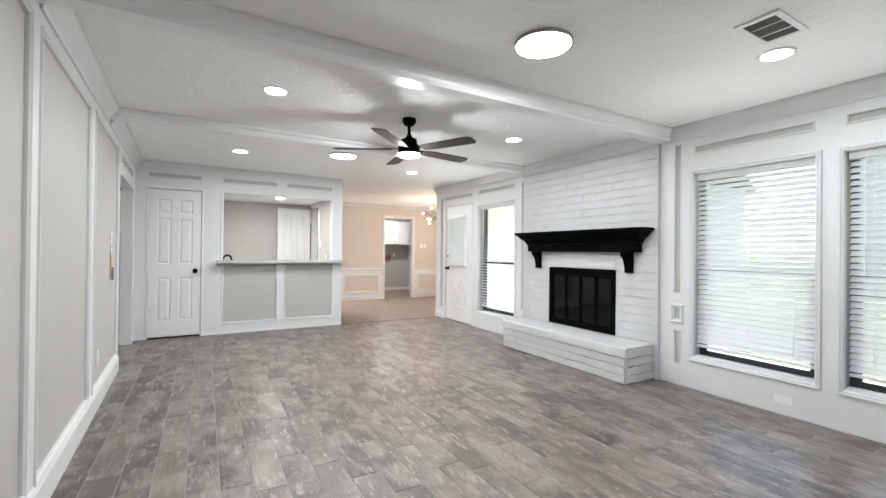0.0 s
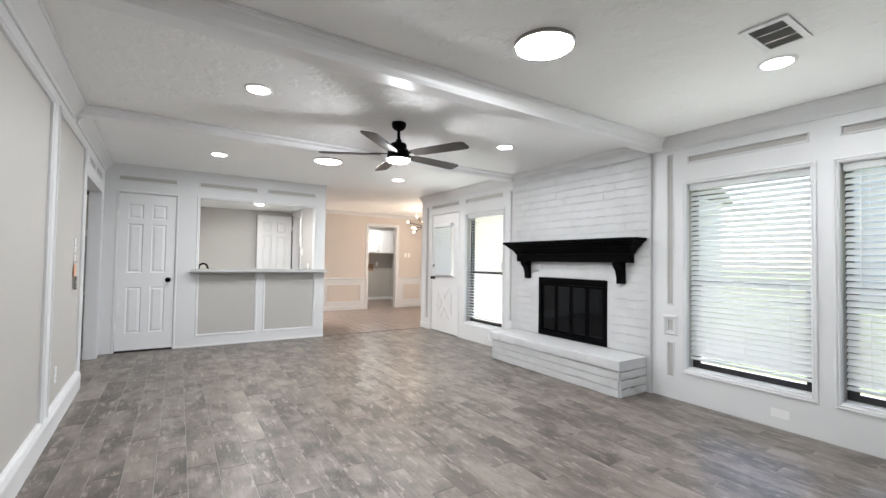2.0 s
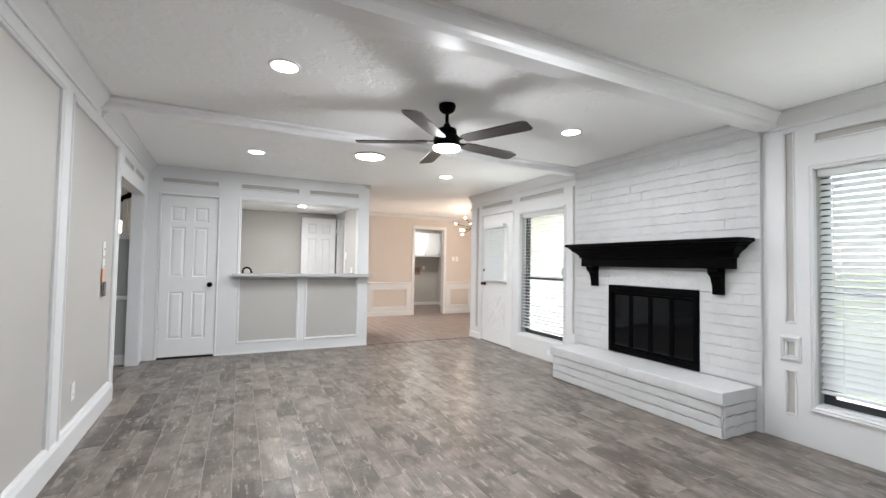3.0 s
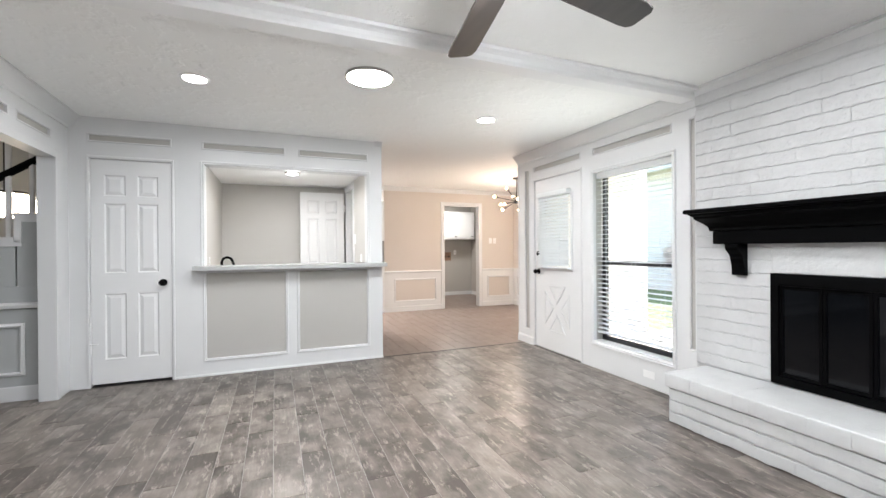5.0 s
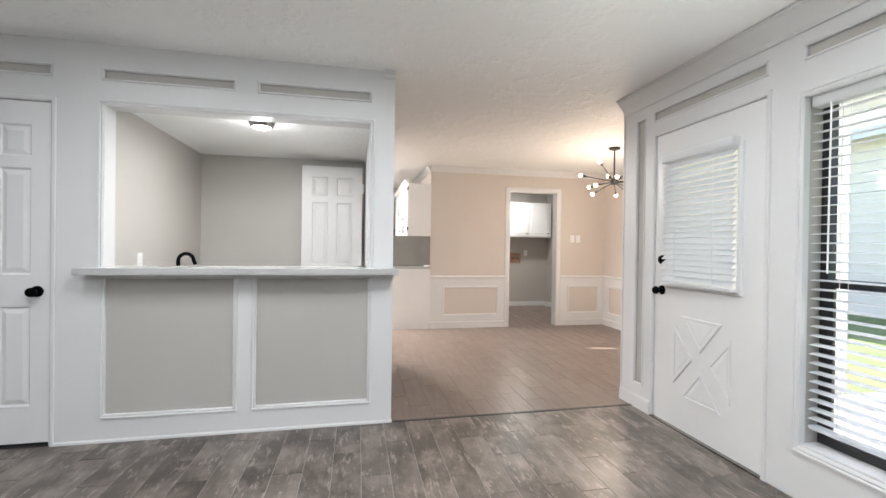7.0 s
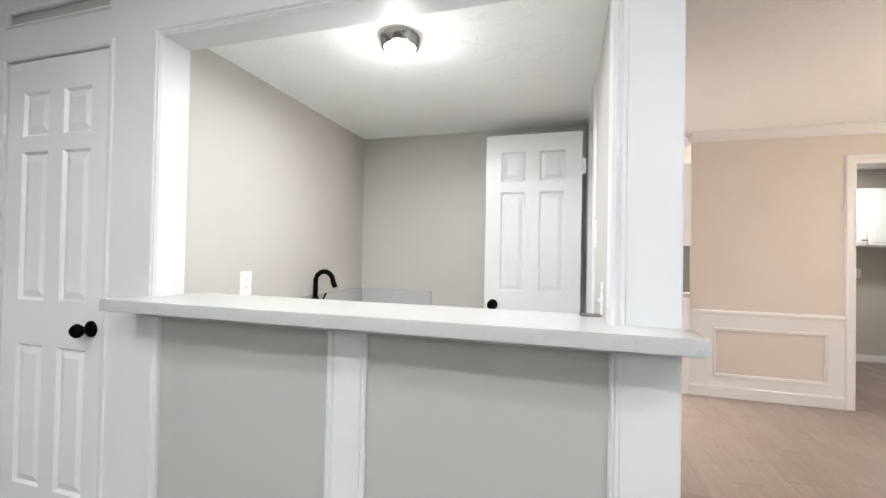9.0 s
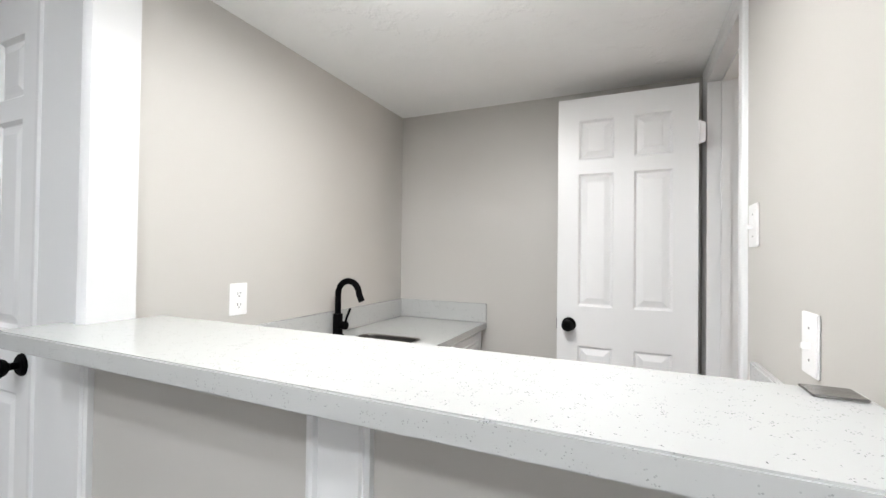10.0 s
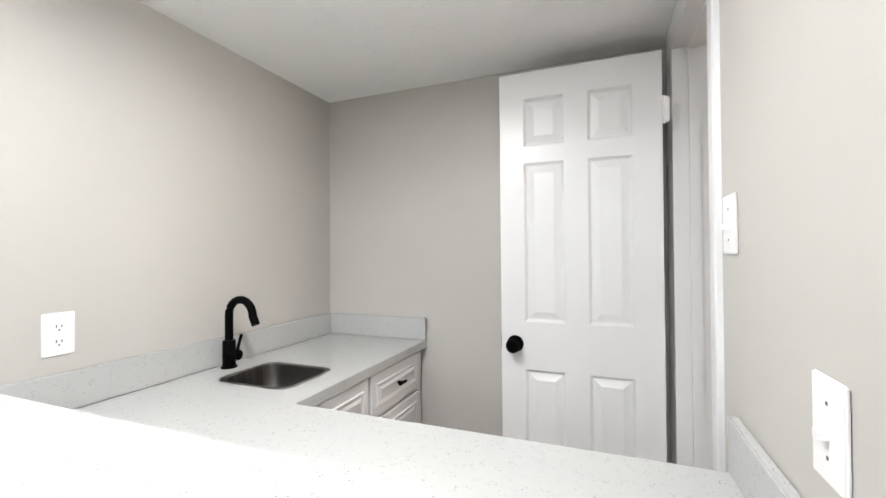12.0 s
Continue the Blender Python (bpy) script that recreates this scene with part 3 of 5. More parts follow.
# ---- doors ----
def six_panel_leaf(name, f, u0, u1, z0, z1, thick, parent_label, category, group=""):
    """Six-panel door leaf; depth 0 is the seen face, -thick the other."""
    w = u1 - u0
    cols = [(u0 + 0.163 * w, u0 + 0.425 * w), (u0 + 0.572 * w, u0 + 0.835 * w)]
    rows = [(0.24, 0.826), (1.013, 1.638), (1.705, 1.893)]
    holes = [(a, b, c, d) for a, b in cols for c, d in rows]
    door = tagged(part(name, cut_sheet(bmesh.new(), u0, u1, z0, z1, 0, -thick, holes, f), DOORPAINT), parent_label, category, group)
    for a, b, c, d in holes:
        bm = ring(bmesh.new(), a, b, c, d, [(0.0, -0.001), (-0.010, -0.011), (-0.014, -0.011), (-0.022, -0.009), (-0.040, -0.003)], f)
        bm.faces.new([bm.verts.new(f(u, -0.003, z)) for u, z in ((a + 0.04, c + 0.04), (b - 0.04, c + 0.04), (b - 0.04, d - 0.04), (a + 0.04, d - 0.04))])
        box(bm, a + 0.001, b - 0.001, -thick + 0.004, -0.016, c + 0.001, d - 0.001, f)
        part("panel", bm, DOORPAINT, door)
    return door


def knob(parent, f, u, z, label="black round door knob"):
    c = Vector(f(u, 0, z))
    out = Vector(f(u, 1, z)) - c
    axis = "y" if abs(out.y) > 0.5 else "x"
    s = out.y if axis == "y" else out.x
    k = part("knob", lathe(bmesh.new(), [(0.0, 0.07 * s), (0.018, 0.069 * s), (0.026, 0.06 * s), (0.028, 0.05 * s), (0.022, 0.038 * s), (0.011, 0.03 * s), (0.011, 0.01 * s)], c, axis), BLACKMETAL, parent, label, True)
    part("rosette", lathe(bmesh.new(), [(0.0, 0.012 * s), (0.026, 0.011 * s), (0.032, 0.006 * s), (0.033, 0.0005 * s)], c, axis), BLACKMETAL, k, "", True)


closet = six_panel_leaf("door_1", lambda u, d, z: fB(u, d + 0.006, z), -0.046, 0.562, 0.024, 2.028, 0.036, "closed white six-panel closet door with a black knob", "door")
tagged(closet, kind="structure")
knob(closet, lambda u, d, z: fB(u, d + 0.006, z), 0.497, 0.915)
for z in (0.30, 1.72):
    part("hinge", lathe(bmesh.new(), [(0.006, z), (0.006, z + 0.09)], (-0.049, BARY - 0.016, 0), "z", 10), PLASTIC, closet, "white painted hinge", True)
part("door_stop", tube(bmesh.new(), [(-0.05, 6.79, 0.385), (-0.03, 6.77, 0.385), (0.015, 6.76, 0.39)], 0.005, 8), PLASTIC, closet, "white hinge-pin door stop", True)
# dark sheet paints the shade under the door; the closet back is darkened likewise
structure("sill_shade_sheet", one(-0.05, 0.565, 6.803, 6.90, 0.001, 0.004), GAPSHADE, "dark sheet as painted shade under the closet door", "gap")
structure("closet_back", one(-0.15, 0.66, 7.2, 7.25, 0, CEIL), GAPSHADE, "closet back wall coloured dark as shade", "wall")


def fO(u, d, z):
    return (u, 8.26 - d, z)


open_door = six_panel_leaf("door_2", fO, 1.79, 2.376, 0.012, 2.0, 0.036, "open white six-panel door with a black knob", "door")
tagged(open_door, kind="structure")
knob(open_door, fO, 1.846, 0.925)
part("latch", one(1.7865, 1.79, 8.268, 8.288, 0.90, 0.95), BRONZE, open_door)
for z in (0.18, 1.74):
    h = part("hinge", one(2.375, 2.399, 8.248, 8.2585, z, z + 0.09, bevel=0.004), PLASTIC, open_door, "white painted hinge")
    part("hinge_pin", lathe(bmesh.new(), [(0.006, z - 0.004), (0.006, z + 0.094)], (2.379, 8.252, 0), "z", 10), PLASTIC, h, "", True)


# ---- windows and blinds ----
def blind(f, u0, u1, z0, z1, tilt, wand, label, pitch=0.0445, depth=0.05):
    """A slatted blind whose slats stand at depth d = 0 of f."""
    c = Vector(f(0.5 * (u0 + u1), 0, z1))
    b = thing("window_blind", label, "blind", "slatted blinds", c)
    part("headrail", box(bmesh.new(), u0, u1, -0.03, 0.032, z1 - 0.055, z1, f, 0.004), SLAT, b)
    n = int((z1 - 0.075 - z0) / pitch)
    ca, sa = math.cos(radians(tilt)), math.sin(radians(tilt))
    prof = [(-depth / 2, -0.0014), (0, 0.0002), (depth / 2, -0.0014), (depth / 2, 0.0014), (0, 0.003), (-depth / 2, 0.0014)]
    prof = [(p * ca - q * sa, p * sa + q * ca) for p, q in prof]
    zc = z1 - 0.085
    bm = bmesh.new()
    extrude(bm, prof, u0 + 0.004, u1 - 0.004, lambda p, q, s: f(s, p, q + zc))
    data = mesh_of("slat", bm, SLAT)
    for k in range(n):
        s = new("slat", data)
        s.parent = b
        s.matrix_parent_inverse = Matrix.Translation(-b.location)
        s.location = (0, 0, -k * pitch)
        s.rotation_euler = (0, 0, 0)
    zb = zc - n * pitch
    part("bottom_rail", box(bmesh.new(), u0 + 0.003, u1 - 0.003, -0.024, 0.024, zb - 0.008, zb + 0.01, f, 0.003), SLAT, b)
    m = 3 if u1 - u0 > 0.7 else 2
    for k in range(m):
        u = u0 + 0.13 + (u1 - u0 - 0.26) * k / (m - 1)
        part("ladder_cord", box(box(bmesh.new(), u, u + 0.002, 0.0245, 0.0265, zb, z1 - 0.05, f), u, u + 0.002, -0.0265, -0.0245, zb, z1 - 0.05, f), SLAT, b)
    if wand:
        part("wand", tube(bmesh.new(), [f(wand, 0.034, z1 - 0.05), f(wand, 0.04, z1 - 0.85)], 0.004, 8), PLASTIC, b, "clear tilt wand", True)
    return b


def window(name, f, u0, u1, z0, z1, mid, back):
    """A dark single-hung window at depth -back; casing on the room side."""
    c = Vector(f(0.5 * (u0 + u1), -back, z0))
    w = tagged(thing(name, "dark bronze framed single-hung window with white casing", "window", "house windows", c), kind="structure")
    part("window_frame", cut_sheet(bmesh.new(), u0 + 0.001, u1 - 0.001, z0 + 0.001, z1 - 0.001, -back, -back - 0.05, [(u0 + 0.035, u1 - 0.035, z0 + 0.04, mid - 0.02), (u0 + 0.035, u1 - 0.035, mid + 0.02, z1 - 0.035)], f), BRONZE, w)
    part("sash", cut_sheet(bmesh.new(), u0 + 0.036, u1 - 0.036, z0 + 0.041, mid + 0.019, -back + 0.006, -back - 0.012, [(u0 + 0.065, u1 - 0.065, z0 + 0.062, mid - 0.021)], f), BRONZE, w)
    for a, b, d in ((z0 + 0.05, mid - 0.005, 0.022), (mid + 0.005, z1 - 0.04, 0.036)):
        g = part("pane", box(bmesh.new(), u0 + 0.034, u1 - 0.034, -back - d, -back - d - 0.004, a, b, f), GLASS, w)
        g.visible_shadow = False
    part("casing", ring(bmesh.new(), u0, u1, z0, z1, CASE, f), TRIM, w)
    part("window_sill", box(bmesh.new(), u0 + 0.001, u1 - 0.001, -back + 0.004, 0.014, z0 + 0.001, z0 + 0.016, f, 0.003), TRIM, w)
    return w


for i, (u0, u1, z0, z1) in enumerate(WINDOWS):
    window("window_%d" % (i + 1), fR, u0, u1, z0, z1, 1.06, 0.10)
    tilt = (5, 46, 43)[i]
    blind(lambda u, d, z: fR(u, d - 0.045, z), u0 + 0.012, u1 - 0.012, z0 + (0.07, 0.10, 0.085)[i], z1 - 0.004, -tilt, u1 - 0.10,
          ("white slatted blind with open slats over the patio window", "white slatted blind with half-tilted slats", "white slatted blind with half-tilted slats")[i])
window("window_4", fE, 8.33, 9.25, 0.82, 2.02, 1.4, 0.10)
blind(lambda u, d, z: fE(u, d - 0.03, z), 8.445, 9.24, 0.86, 2.016, 15, None, "white slatted blind in the dining window")

# patio door
pd = tagged(part("door_3", cut_sheet(bmesh.new(), 5.756, 6.586, 0.012, 2.028, 0.004, -0.038, [(5.92, 6.44, 0.985, 1.80)], fR), DOORPAINT), "closed white half-glass patio door with crossbuck panel", "door", "", "structure")
part("glazing_bead", ring(bmesh.new(), 5.92, 6.44, 0.985, 1.80, [(-0.004, -0.01), (-0.004, 0.008), (0.012, 0.018), (0.03, 0.014), (0.034, 0.004)], fR), DOORPAINT, pd)
part("pane", box(bmesh.new(), 5.915, 6.445, -0.024, -0.02, 0.98, 1.805, fR), GLASS, pd).visible_shadow = False
cu, cz, hw, hh = 6.17, 0.50, 0.22, 0.27
for tri in (((-0.72, 1), (0.72, 1), (0, 0.22)), ((-0.72, -1), (0.72, -1), (0, -0.22)), ((-1, -0.72), (-1, 0.72), (-0.28, 0)), ((1, -0.72), (1, 0.72), (0.28, 0))):
    bm = bmesh.new()
    mid_u, mid_z = sum(p[0] for p in tri) / 3, sum(p[1] for p in tri) / 3
    loops = []
    for k, d in ((1.0, 0.0045), (0.97, 0.014), (0.80, 0.014), (0.74, 0.007), (0.5, 0.010)):
        loops.append([bm.verts.new(fR(cu + hw * (mid_u + k * (a - mid_u)), d, cz + hh * (mid_z + k * (b - mid_z)))) for a, b in tri])
    for a, b in zip(loops, loops[1:]):
        for i in range(3):
            bm.faces.new([a[i], a[(i + 1) % 3], b[(i + 1) % 3], b[i]])
    bm.faces.new(loops[-1])
    part("crossbuck_panel", bm, DOORPAINT, pd)
knob(pd, lambda u, d, z: fR(u, d + 0.005, z), 6.515, 0.925)
part("deadbolt", lathe(bmesh.new(), [(0.0, -0.03), (0.012, -0.03), (0.014, -0.014), (0.030, -0.013), (0.032, -0.0005)], (WINX - 0.005, 6.515, 1.14), "x"), BLACKMETAL, pd, "black deadbolt", True)
part("threshold", one(WINX - 0.03, WINX + 0.15, 5.752, 6.59, 0.0005, 0.011), STEEL, pd)
blind(lambda u, d, z: fR(u, d + 0.045, z), 5.90, 6.46, 0.965, 1.86, -42, None, "closed white slatted blind hung on the patio door", 0.036)


# ---- fireplace ----
fireplace = thing("fireplace", "white painted brick fireplace with a raised hearth", "fireplace", "", (4.41, 3.43, 0))
FB = (2.942, 3.922, 0.345, 1.043)
part("mortar_bed", cut_sheet(bmesh.new(), 2.47, 4.43, 0.0, CEIL - 0.003, 0.016, 0.044, [(FB[0], FB[1], FB[2], FB[3])], fR), MORTAR, fireplace)
part("lintel_band", box(bmesh.new(), 2.95, 3.915, 0.0445, 0.052, 1.045, 1.215, fR, 0.003), BRICK, fireplace, "smooth white plaster band")
part("hearth_core", one(4.015, 4.42, 2.525, 4.325, 0.0, 0.32), MORTAR, fireplace)

# firebox with glass doors
firebox = tagged(part("firebox", box(box(box(box(bmesh.new(), 4.44, 4.462, FB[0] + 0.002, FB[1] - 0.002, FB[2] + 0.001, FB[3] - 0.001), 4.405, 4.44, FB[0] + 0.002, FB[0] + 0.045, FB[2] + 0.001, FB[3] - 0.001), 4.405, 4.44, FB[1] - 0.045, FB[1] - 0.002, FB[2] + 0.001, FB[3] - 0.001), 4.405, 4.44, FB[0] + 0.045, FB[1] - 0.045, FB[3] - 0.075, FB[3] - 0.001), BLACKMETAL), "black metal fireplace insert with four smoked glass doors", "fireplace insert")
part("vent_rail", one(4.405, 4.44, FB[0] + 0.045, FB[1] - 0.045, FB[2] + 0.001, FB[2] + 0.05), BLACKMETAL, firebox)
gw = (FB[1] - FB[0] - 0.09) / 4
for k in range(4):
    a = FB[0] + 0.045 + gw * k
    d = part("glass_door", cut_sheet(bmesh.new(), a + 0.002, a + gw - 0.002, FB[2] + 0.055, FB[3] - 0.078, 0.045, 0.025, [(a + 0.018, a + gw - 0.018, FB[2] + 0.075, FB[3] - 0.098)], fR), BLACKMETAL, firebox)
    part("pane", box(bmesh.new(), a + 0.016, a + gw - 0.016, 0.032, 0.036, FB[2] + 0.073, FB[3] - 0.096, fR), FIREGLASS, d, "smoked glass")

# mantel
mantel = thing("mantel_shelf", "black painted wooden mantel shelf on two corbels", "mantel", "", (4.36, 3.44, 1.2))
MX, MTOP = 4.408, 1.478


def mantel_ring(levels):
    """Stacked outlines (front reach, side reach, height) of the shelf, open to the wall."""
    bm = bmesh.new()
    loops = []
    for reach, side, z in levels:
        loops.append([bm.verts.new(p) for p in ((MX, 2.66 - side, z), (MX - reach, 2.66 - side, z), (MX - reach, 4.22 + side, z), (MX, 4.22 + side, z))])
    for a, b in zip(loops, loops[1:]):
        for i in range(4):
            bm.faces.new([a[i], a[(i + 1) % 4], b[(i + 1) % 4], b[i]])
    bm.faces.new(loops[0])
    bm.faces.new(loops[-1])
    return bm


part("top_board", mantel_ring([(0.200, 0.150, MTOP - 0.030), (0.206, 0.156, MTOP - 0.025), (0.206, 0.156, MTOP - 0.006), (0.200, 0.150, MTOP)]), BLACKWOOD, mantel)
part("crown", mantel_ring([(0.085, 0.035, MTOP - 0.155), (0.092, 0.042, MTOP - 0.150), (0.092, 0.042, MTOP - 0.135), (0.100, 0.050, MTOP - 0.120), (0.118, 0.068, MTOP - 0.100), (0.146, 0.096, MTOP - 0.078), (0.158, 0.108, MTOP - 0.068), (0.158, 0.108, MTOP - 0.055), (0.176, 0.126, MTOP - 0.044), (0.186, 0.136, MTOP - 0.031)]), BLACKWOOD, mantel)
part("frieze_board", mantel_ring([(0.070, 0.02, MTOP - 0.245), (0.075, 0.025, MTOP - 0.240), (0.075, 0.025, MTOP - 0.156)]), BLACKWOOD, mantel)
for yc in (2.77, 4.10):
    prof = [(0, 1.02), (0.030, 1.02), (0.034, 1.03), (0.034, 1.07), (0.040, 1.10), (0.052, 1.13), (0.052, 1.145), (0.066, 1.165), (0.094, 1.19), (0.104, 1.205), (0.104, 1.2325), (0, 1.2325)]
    part("corbel", extrude(bmesh.new(), prof, yc - 0.042, yc + 0.042, lambda p, q, s: (MX - p, s, q)), BLACKWOOD, mantel)


# ---- ceiling fittings ----
def downlight(x, y, z=CEIL):
    d = thing("recessed_downlight", "round white recessed ceiling downlight, lit", "downlight", "recessed downlights", (x, y, z))
    part("trim_ring", lathe(bmesh.new(), [(0.072, z - 0.006), (0.078, z - 0.010), (0.092, z - 0.006), (0.095, z - 0.0005)], (x, y, 0)), PLASTIC, d, "", True)
    part("diffuser", lathe(bmesh.new(), [(0.0, z - 0.008), (0.073, z - 0.008), (0.073, z - 0.003)], (x, y, 0)), GLOW, d, "lit diffuser")


for cx, cy in CANS:
    downlight(cx, cy)
for cx, cy in FLUSH:
    d = thing("flush_ceiling_light", "round flush disc ceiling light with a grey metal rim, lit", "ceiling light", "flush disc lights", (cx, cy, CEIL))
    part("rim", lathe(bmesh.new(), [(0.150, CEIL - 0.018), (0.158, CEIL - 0.022), (0.163, CEIL - 0.018), (0.163, CEIL - 0.001)], (cx, cy, 0), seg=48), CHROME, d, "", True)
    part("diffuser", lathe(bmesh.new(), [(0.0, CEIL - 0.025), (0.135, CEIL - 0.024), (0.152, CEIL - 0.018), (0.152, CEIL - 0.005)], (cx, cy, 0), seg=48), GLOW, d, "lit diffuser", True)
bl = thing("bar_ceiling_light", "small round flush ceiling light with a dark nickel rim, lit", "ceiling light", "", (1.65, 7.14, PB))
part("rim", lathe(bmesh.new(), [(0.064, PB - 0.045), (0.074, PB - 0.043), (0.088, PB - 0.02), (0.092, PB - 0.0005)], (1.65, 7.14, 0), seg=40), CHROME, bl, "", True)
part("diffuser", lathe(bmesh.new(), [(0.0, PB - 0.056), (0.04, PB - 0.053), (0.065, PB - 0.044), (0.065, PB - 0.02)], (1.65, 7.14, 0), seg=40), GLOW, bl, "lit diffuser", True)


def ceiling_vent(x0, x1, y0, y1, z, label):
    v = thing("ceiling_vent", label, "air vent", "", (0.5 * (x0 + x1), 0.5 * (y0 + y1), z))
    part("backing", one(x0 + 0.02, x1 - 0.02, y0 + 0.02, y1 - 0.02, z - 0.004, z - 0.001), DUCT, v)
    part("vent_frame", cut_sheet(bmesh.new(), x0, x1, y0, y1, z - 0.001, z - 0.012, [(x0 + 0.028, x1 - 0.028, y0 + 0.028, y1 - 0.028)], lambda u, d, w: (u, w, d)), PLASTIC, v)
    n = int((x1 - x0 - 0.06) / 0.016)
    for k in range(n):
        x = x0 + 0.032 + (x1 - x0 - 0.064) * (k + 0.5) / n
        part("slat", extrude(bmesh.new(), [(-0.004, -0.0045), (0.003, -0.0105), (0.0042, -0.0100), (-0.0028, -0.0042)], y0 + 0.0285, y1 - 0.0285, lambda p, q, s: (x + p, s, z + q)), DUCT, v)
    for u in (0.34, 0.66):
        x = x0 + (x1 - x0) * u
        part("divider", one(x - 0.003, x + 0.003, y0 + 0.028, y1 - 0.028, z - 0.0118, z - 0.004), PLASTIC, v)


ceiling_vent(2.955, 3.285, 0.935, 1.135, CEIL, "white square ceiling air vent with dark louvres")
ceiling_vent(2.58, 2.72, 8.10, 8.38, CEIL, "white ceiling air vent in the dining room")

# ceiling fan
FX, FY = 2.165, 3.375
fan = thing("ceiling_fan", "black five-blade ceiling fan with a lit round light", "ceiling fan", "", (FX, FY, CEIL))
part("canopy", lathe(bmesh.new(), [(0.060, CEIL - 0.001), (0.062, CEIL - 0.02), (0.055, CEIL - 0.045), (0.035, CEIL - 0.062), (0.016, CEIL - 0.068)], (FX, FY, 0)), BLACKMETAL, fan, "", True)
part("downrod", lathe(bmesh.new(), [(0.0135, CEIL - 0.06), (0.0135, CEIL - 0.14), (0.022, CEIL - 0.145), (0.030, CEIL - 0.17), (0.034, CEIL - 0.18)], (FX, FY, 0)), BLACKMETAL, fan, "", True)
part("motor_housing", lathe(bmesh.new(), [(0.03, 2.225), (0.062, 2.22), (0.070, 2.212), (0.072, 2.185), (0.060, 2.180), (0.060, 2.170), (0.085, 2.165), (0.095, 2.15), (0.095, 2.115), (0.080, 2.105)], (FX, FY, 0), seg=32), BLACKMETAL, fan, "", True)
part("light_rim", lathe(bmesh.new(), [(0.080, 2.106), (0.100, 2.100), (0.102, 2.085), (0.097, 2.082)], (FX, FY, 0), seg=32), BLACKMETAL, fan, "", True)
part("light_lens", lathe(bmesh.new(), [(0.0, 2.056), (0.06, 2.058), (0.090, 2.066), (0.098, 2.083), (0.096, 2.10)], (FX, FY, 0), seg=32), GLOW, fan, "lit white lens", True)
for k in range(5):
    a = radians(152 + 72 * k)
    rot = Matrix.Translation((FX, FY, 2.122)) @ Matrix.Rotation(a, 4, "Z") @ Matrix.Rotation(radians(-9), 4, "X")

    def ff(p, q, s):
        return rot @ Vector((p, q, s))

    bm = bmesh.new()
    outline = [(0.15, -0.045), (0.22, -0.058), (0.60, -0.066), (0.645, -0.058), (0.66, -0.04), (0.66, 0.045), (0.64, 0.062), (0.60, 0.066), (0.22, 0.056), (0.15, 0.045)]
    extrude(bm, outline, -0.004, 0.004, ff)
    blade = part("blade", bm, GREYWOOD, fan, "dark weathered wood blade")
    bm = bmesh.new()
    extrude(bm, [(0.085, -0.018), (0.14, -0.014), (0.17, -0.035), (0.235, -0.030), (0.245, 0.0), (0.235, 0.030), (0.17, 0.035), (0.14, 0.014), (0.085, 0.018)], 0.0045, 0.010, ff)
    part("blade_iron", bm, BLACKMETAL, blade)

# dining chandelier
ch = thing("chandelier", "black and brass starburst chandelier with lit round bulbs", "chandelier", "", (5.28, 8.32, CEIL))
part("canopy", lathe(bmesh.new(), [(0.062, CEIL - 0.001), (0.062, CEIL - 0.022), (0.01, CEIL - 0.028)], (5.28, 8.32, 0)), BRONZE, ch, "", True)
part("stem", lathe(bmesh.new(), [(0.008, CEIL - 0.025), (0.008, 2.02)], (5.28, 8.32, 0), seg=10), BRONZE, ch, "", True)
part("hub", lathe(bmesh.new(), [(0.0, 2.045), (0.03, 2.035), (0.045, 2.0), (0.03, 1.965), (0.0, 1.955)], (5.28, 8.32, 0)), BRONZE, ch, "", True)
random.seed(5)
for k in range(14):
    az, el = 2.399 * k, math.asin(-0.75 + 1.5 * (k + 0.5) / 14) * 0.8
    d = Vector((math.cos(az) * math.cos(el), math.sin(az) * math.cos(el), math.sin(el)))
    c, ln = Vector((5.28, 8.32, 2.0)), 0.21 + 0.11 * (k % 3 == 0)
    arm = part("arm", tube(bmesh.new(), [c + d * 0.03, c + d * ln], 0.006, 8), BRONZE, ch, "", True)
    part("socket", tube(bmesh.new(), [c + d * ln, c + d * (ln + 0.045)], 0.013, 10), BRONZE, arm, "", True)
    bm = bmesh.new()
    bmesh.ops.create_uvsphere(bm, u_segments=14, v_segments=8, radius=0.021, matrix=Matrix.Translation(c + d * (ln + 0.066)))
    part("bulb", bm, GLOWWARM, arm, "lit bulb", True)


# ---- serving bar and wet bar ----
bm = bmesh.new()
slab = [(0.752, 6.66), (2.60, 6.66), (2.60, 6.7995), (2.4065, 6.7995), (2.4065, 6.99), (0.8415, 6.99), (0.8415, 6.7995), (0.752, 6.7995)]
extrude(bm, slab, 1.0195, 1.06, plain)
bmesh.ops.recalc_face_normals(bm, faces=bm.faces[:])
bmesh.ops.bevel(bm, geom=bm.edges[:], offset=0.003, segments=2, affect="EDGES", clamp_overlap=True)
bar_top = tagged(part("bar_counter", bm, QUARTZ), "speckled white quartz bar top across the serving opening", "counter")
part("apron_trim", one(0.80, 2.55, 6.772, 6.7995, 0.99, 1.019, bevel=0.004), TRIM, bar_top)
CT = 0.87
lower = thing("lower_counter", "white quartz L-shaped wet bar counter with backsplash", "counter", "", (1.1, 7.6, CT))
bm = cut_sheet(bmesh.new(), 0.816, 1.375, 6.995, 8.449, CT - 0.035, CT, [(0.975, 1.255, 7.63, 7.865)], lambda u, d, z: (u, z, d))
box(bm, 1.3752, 2.419, 6.995, 7.543, CT - 0.035, CT)
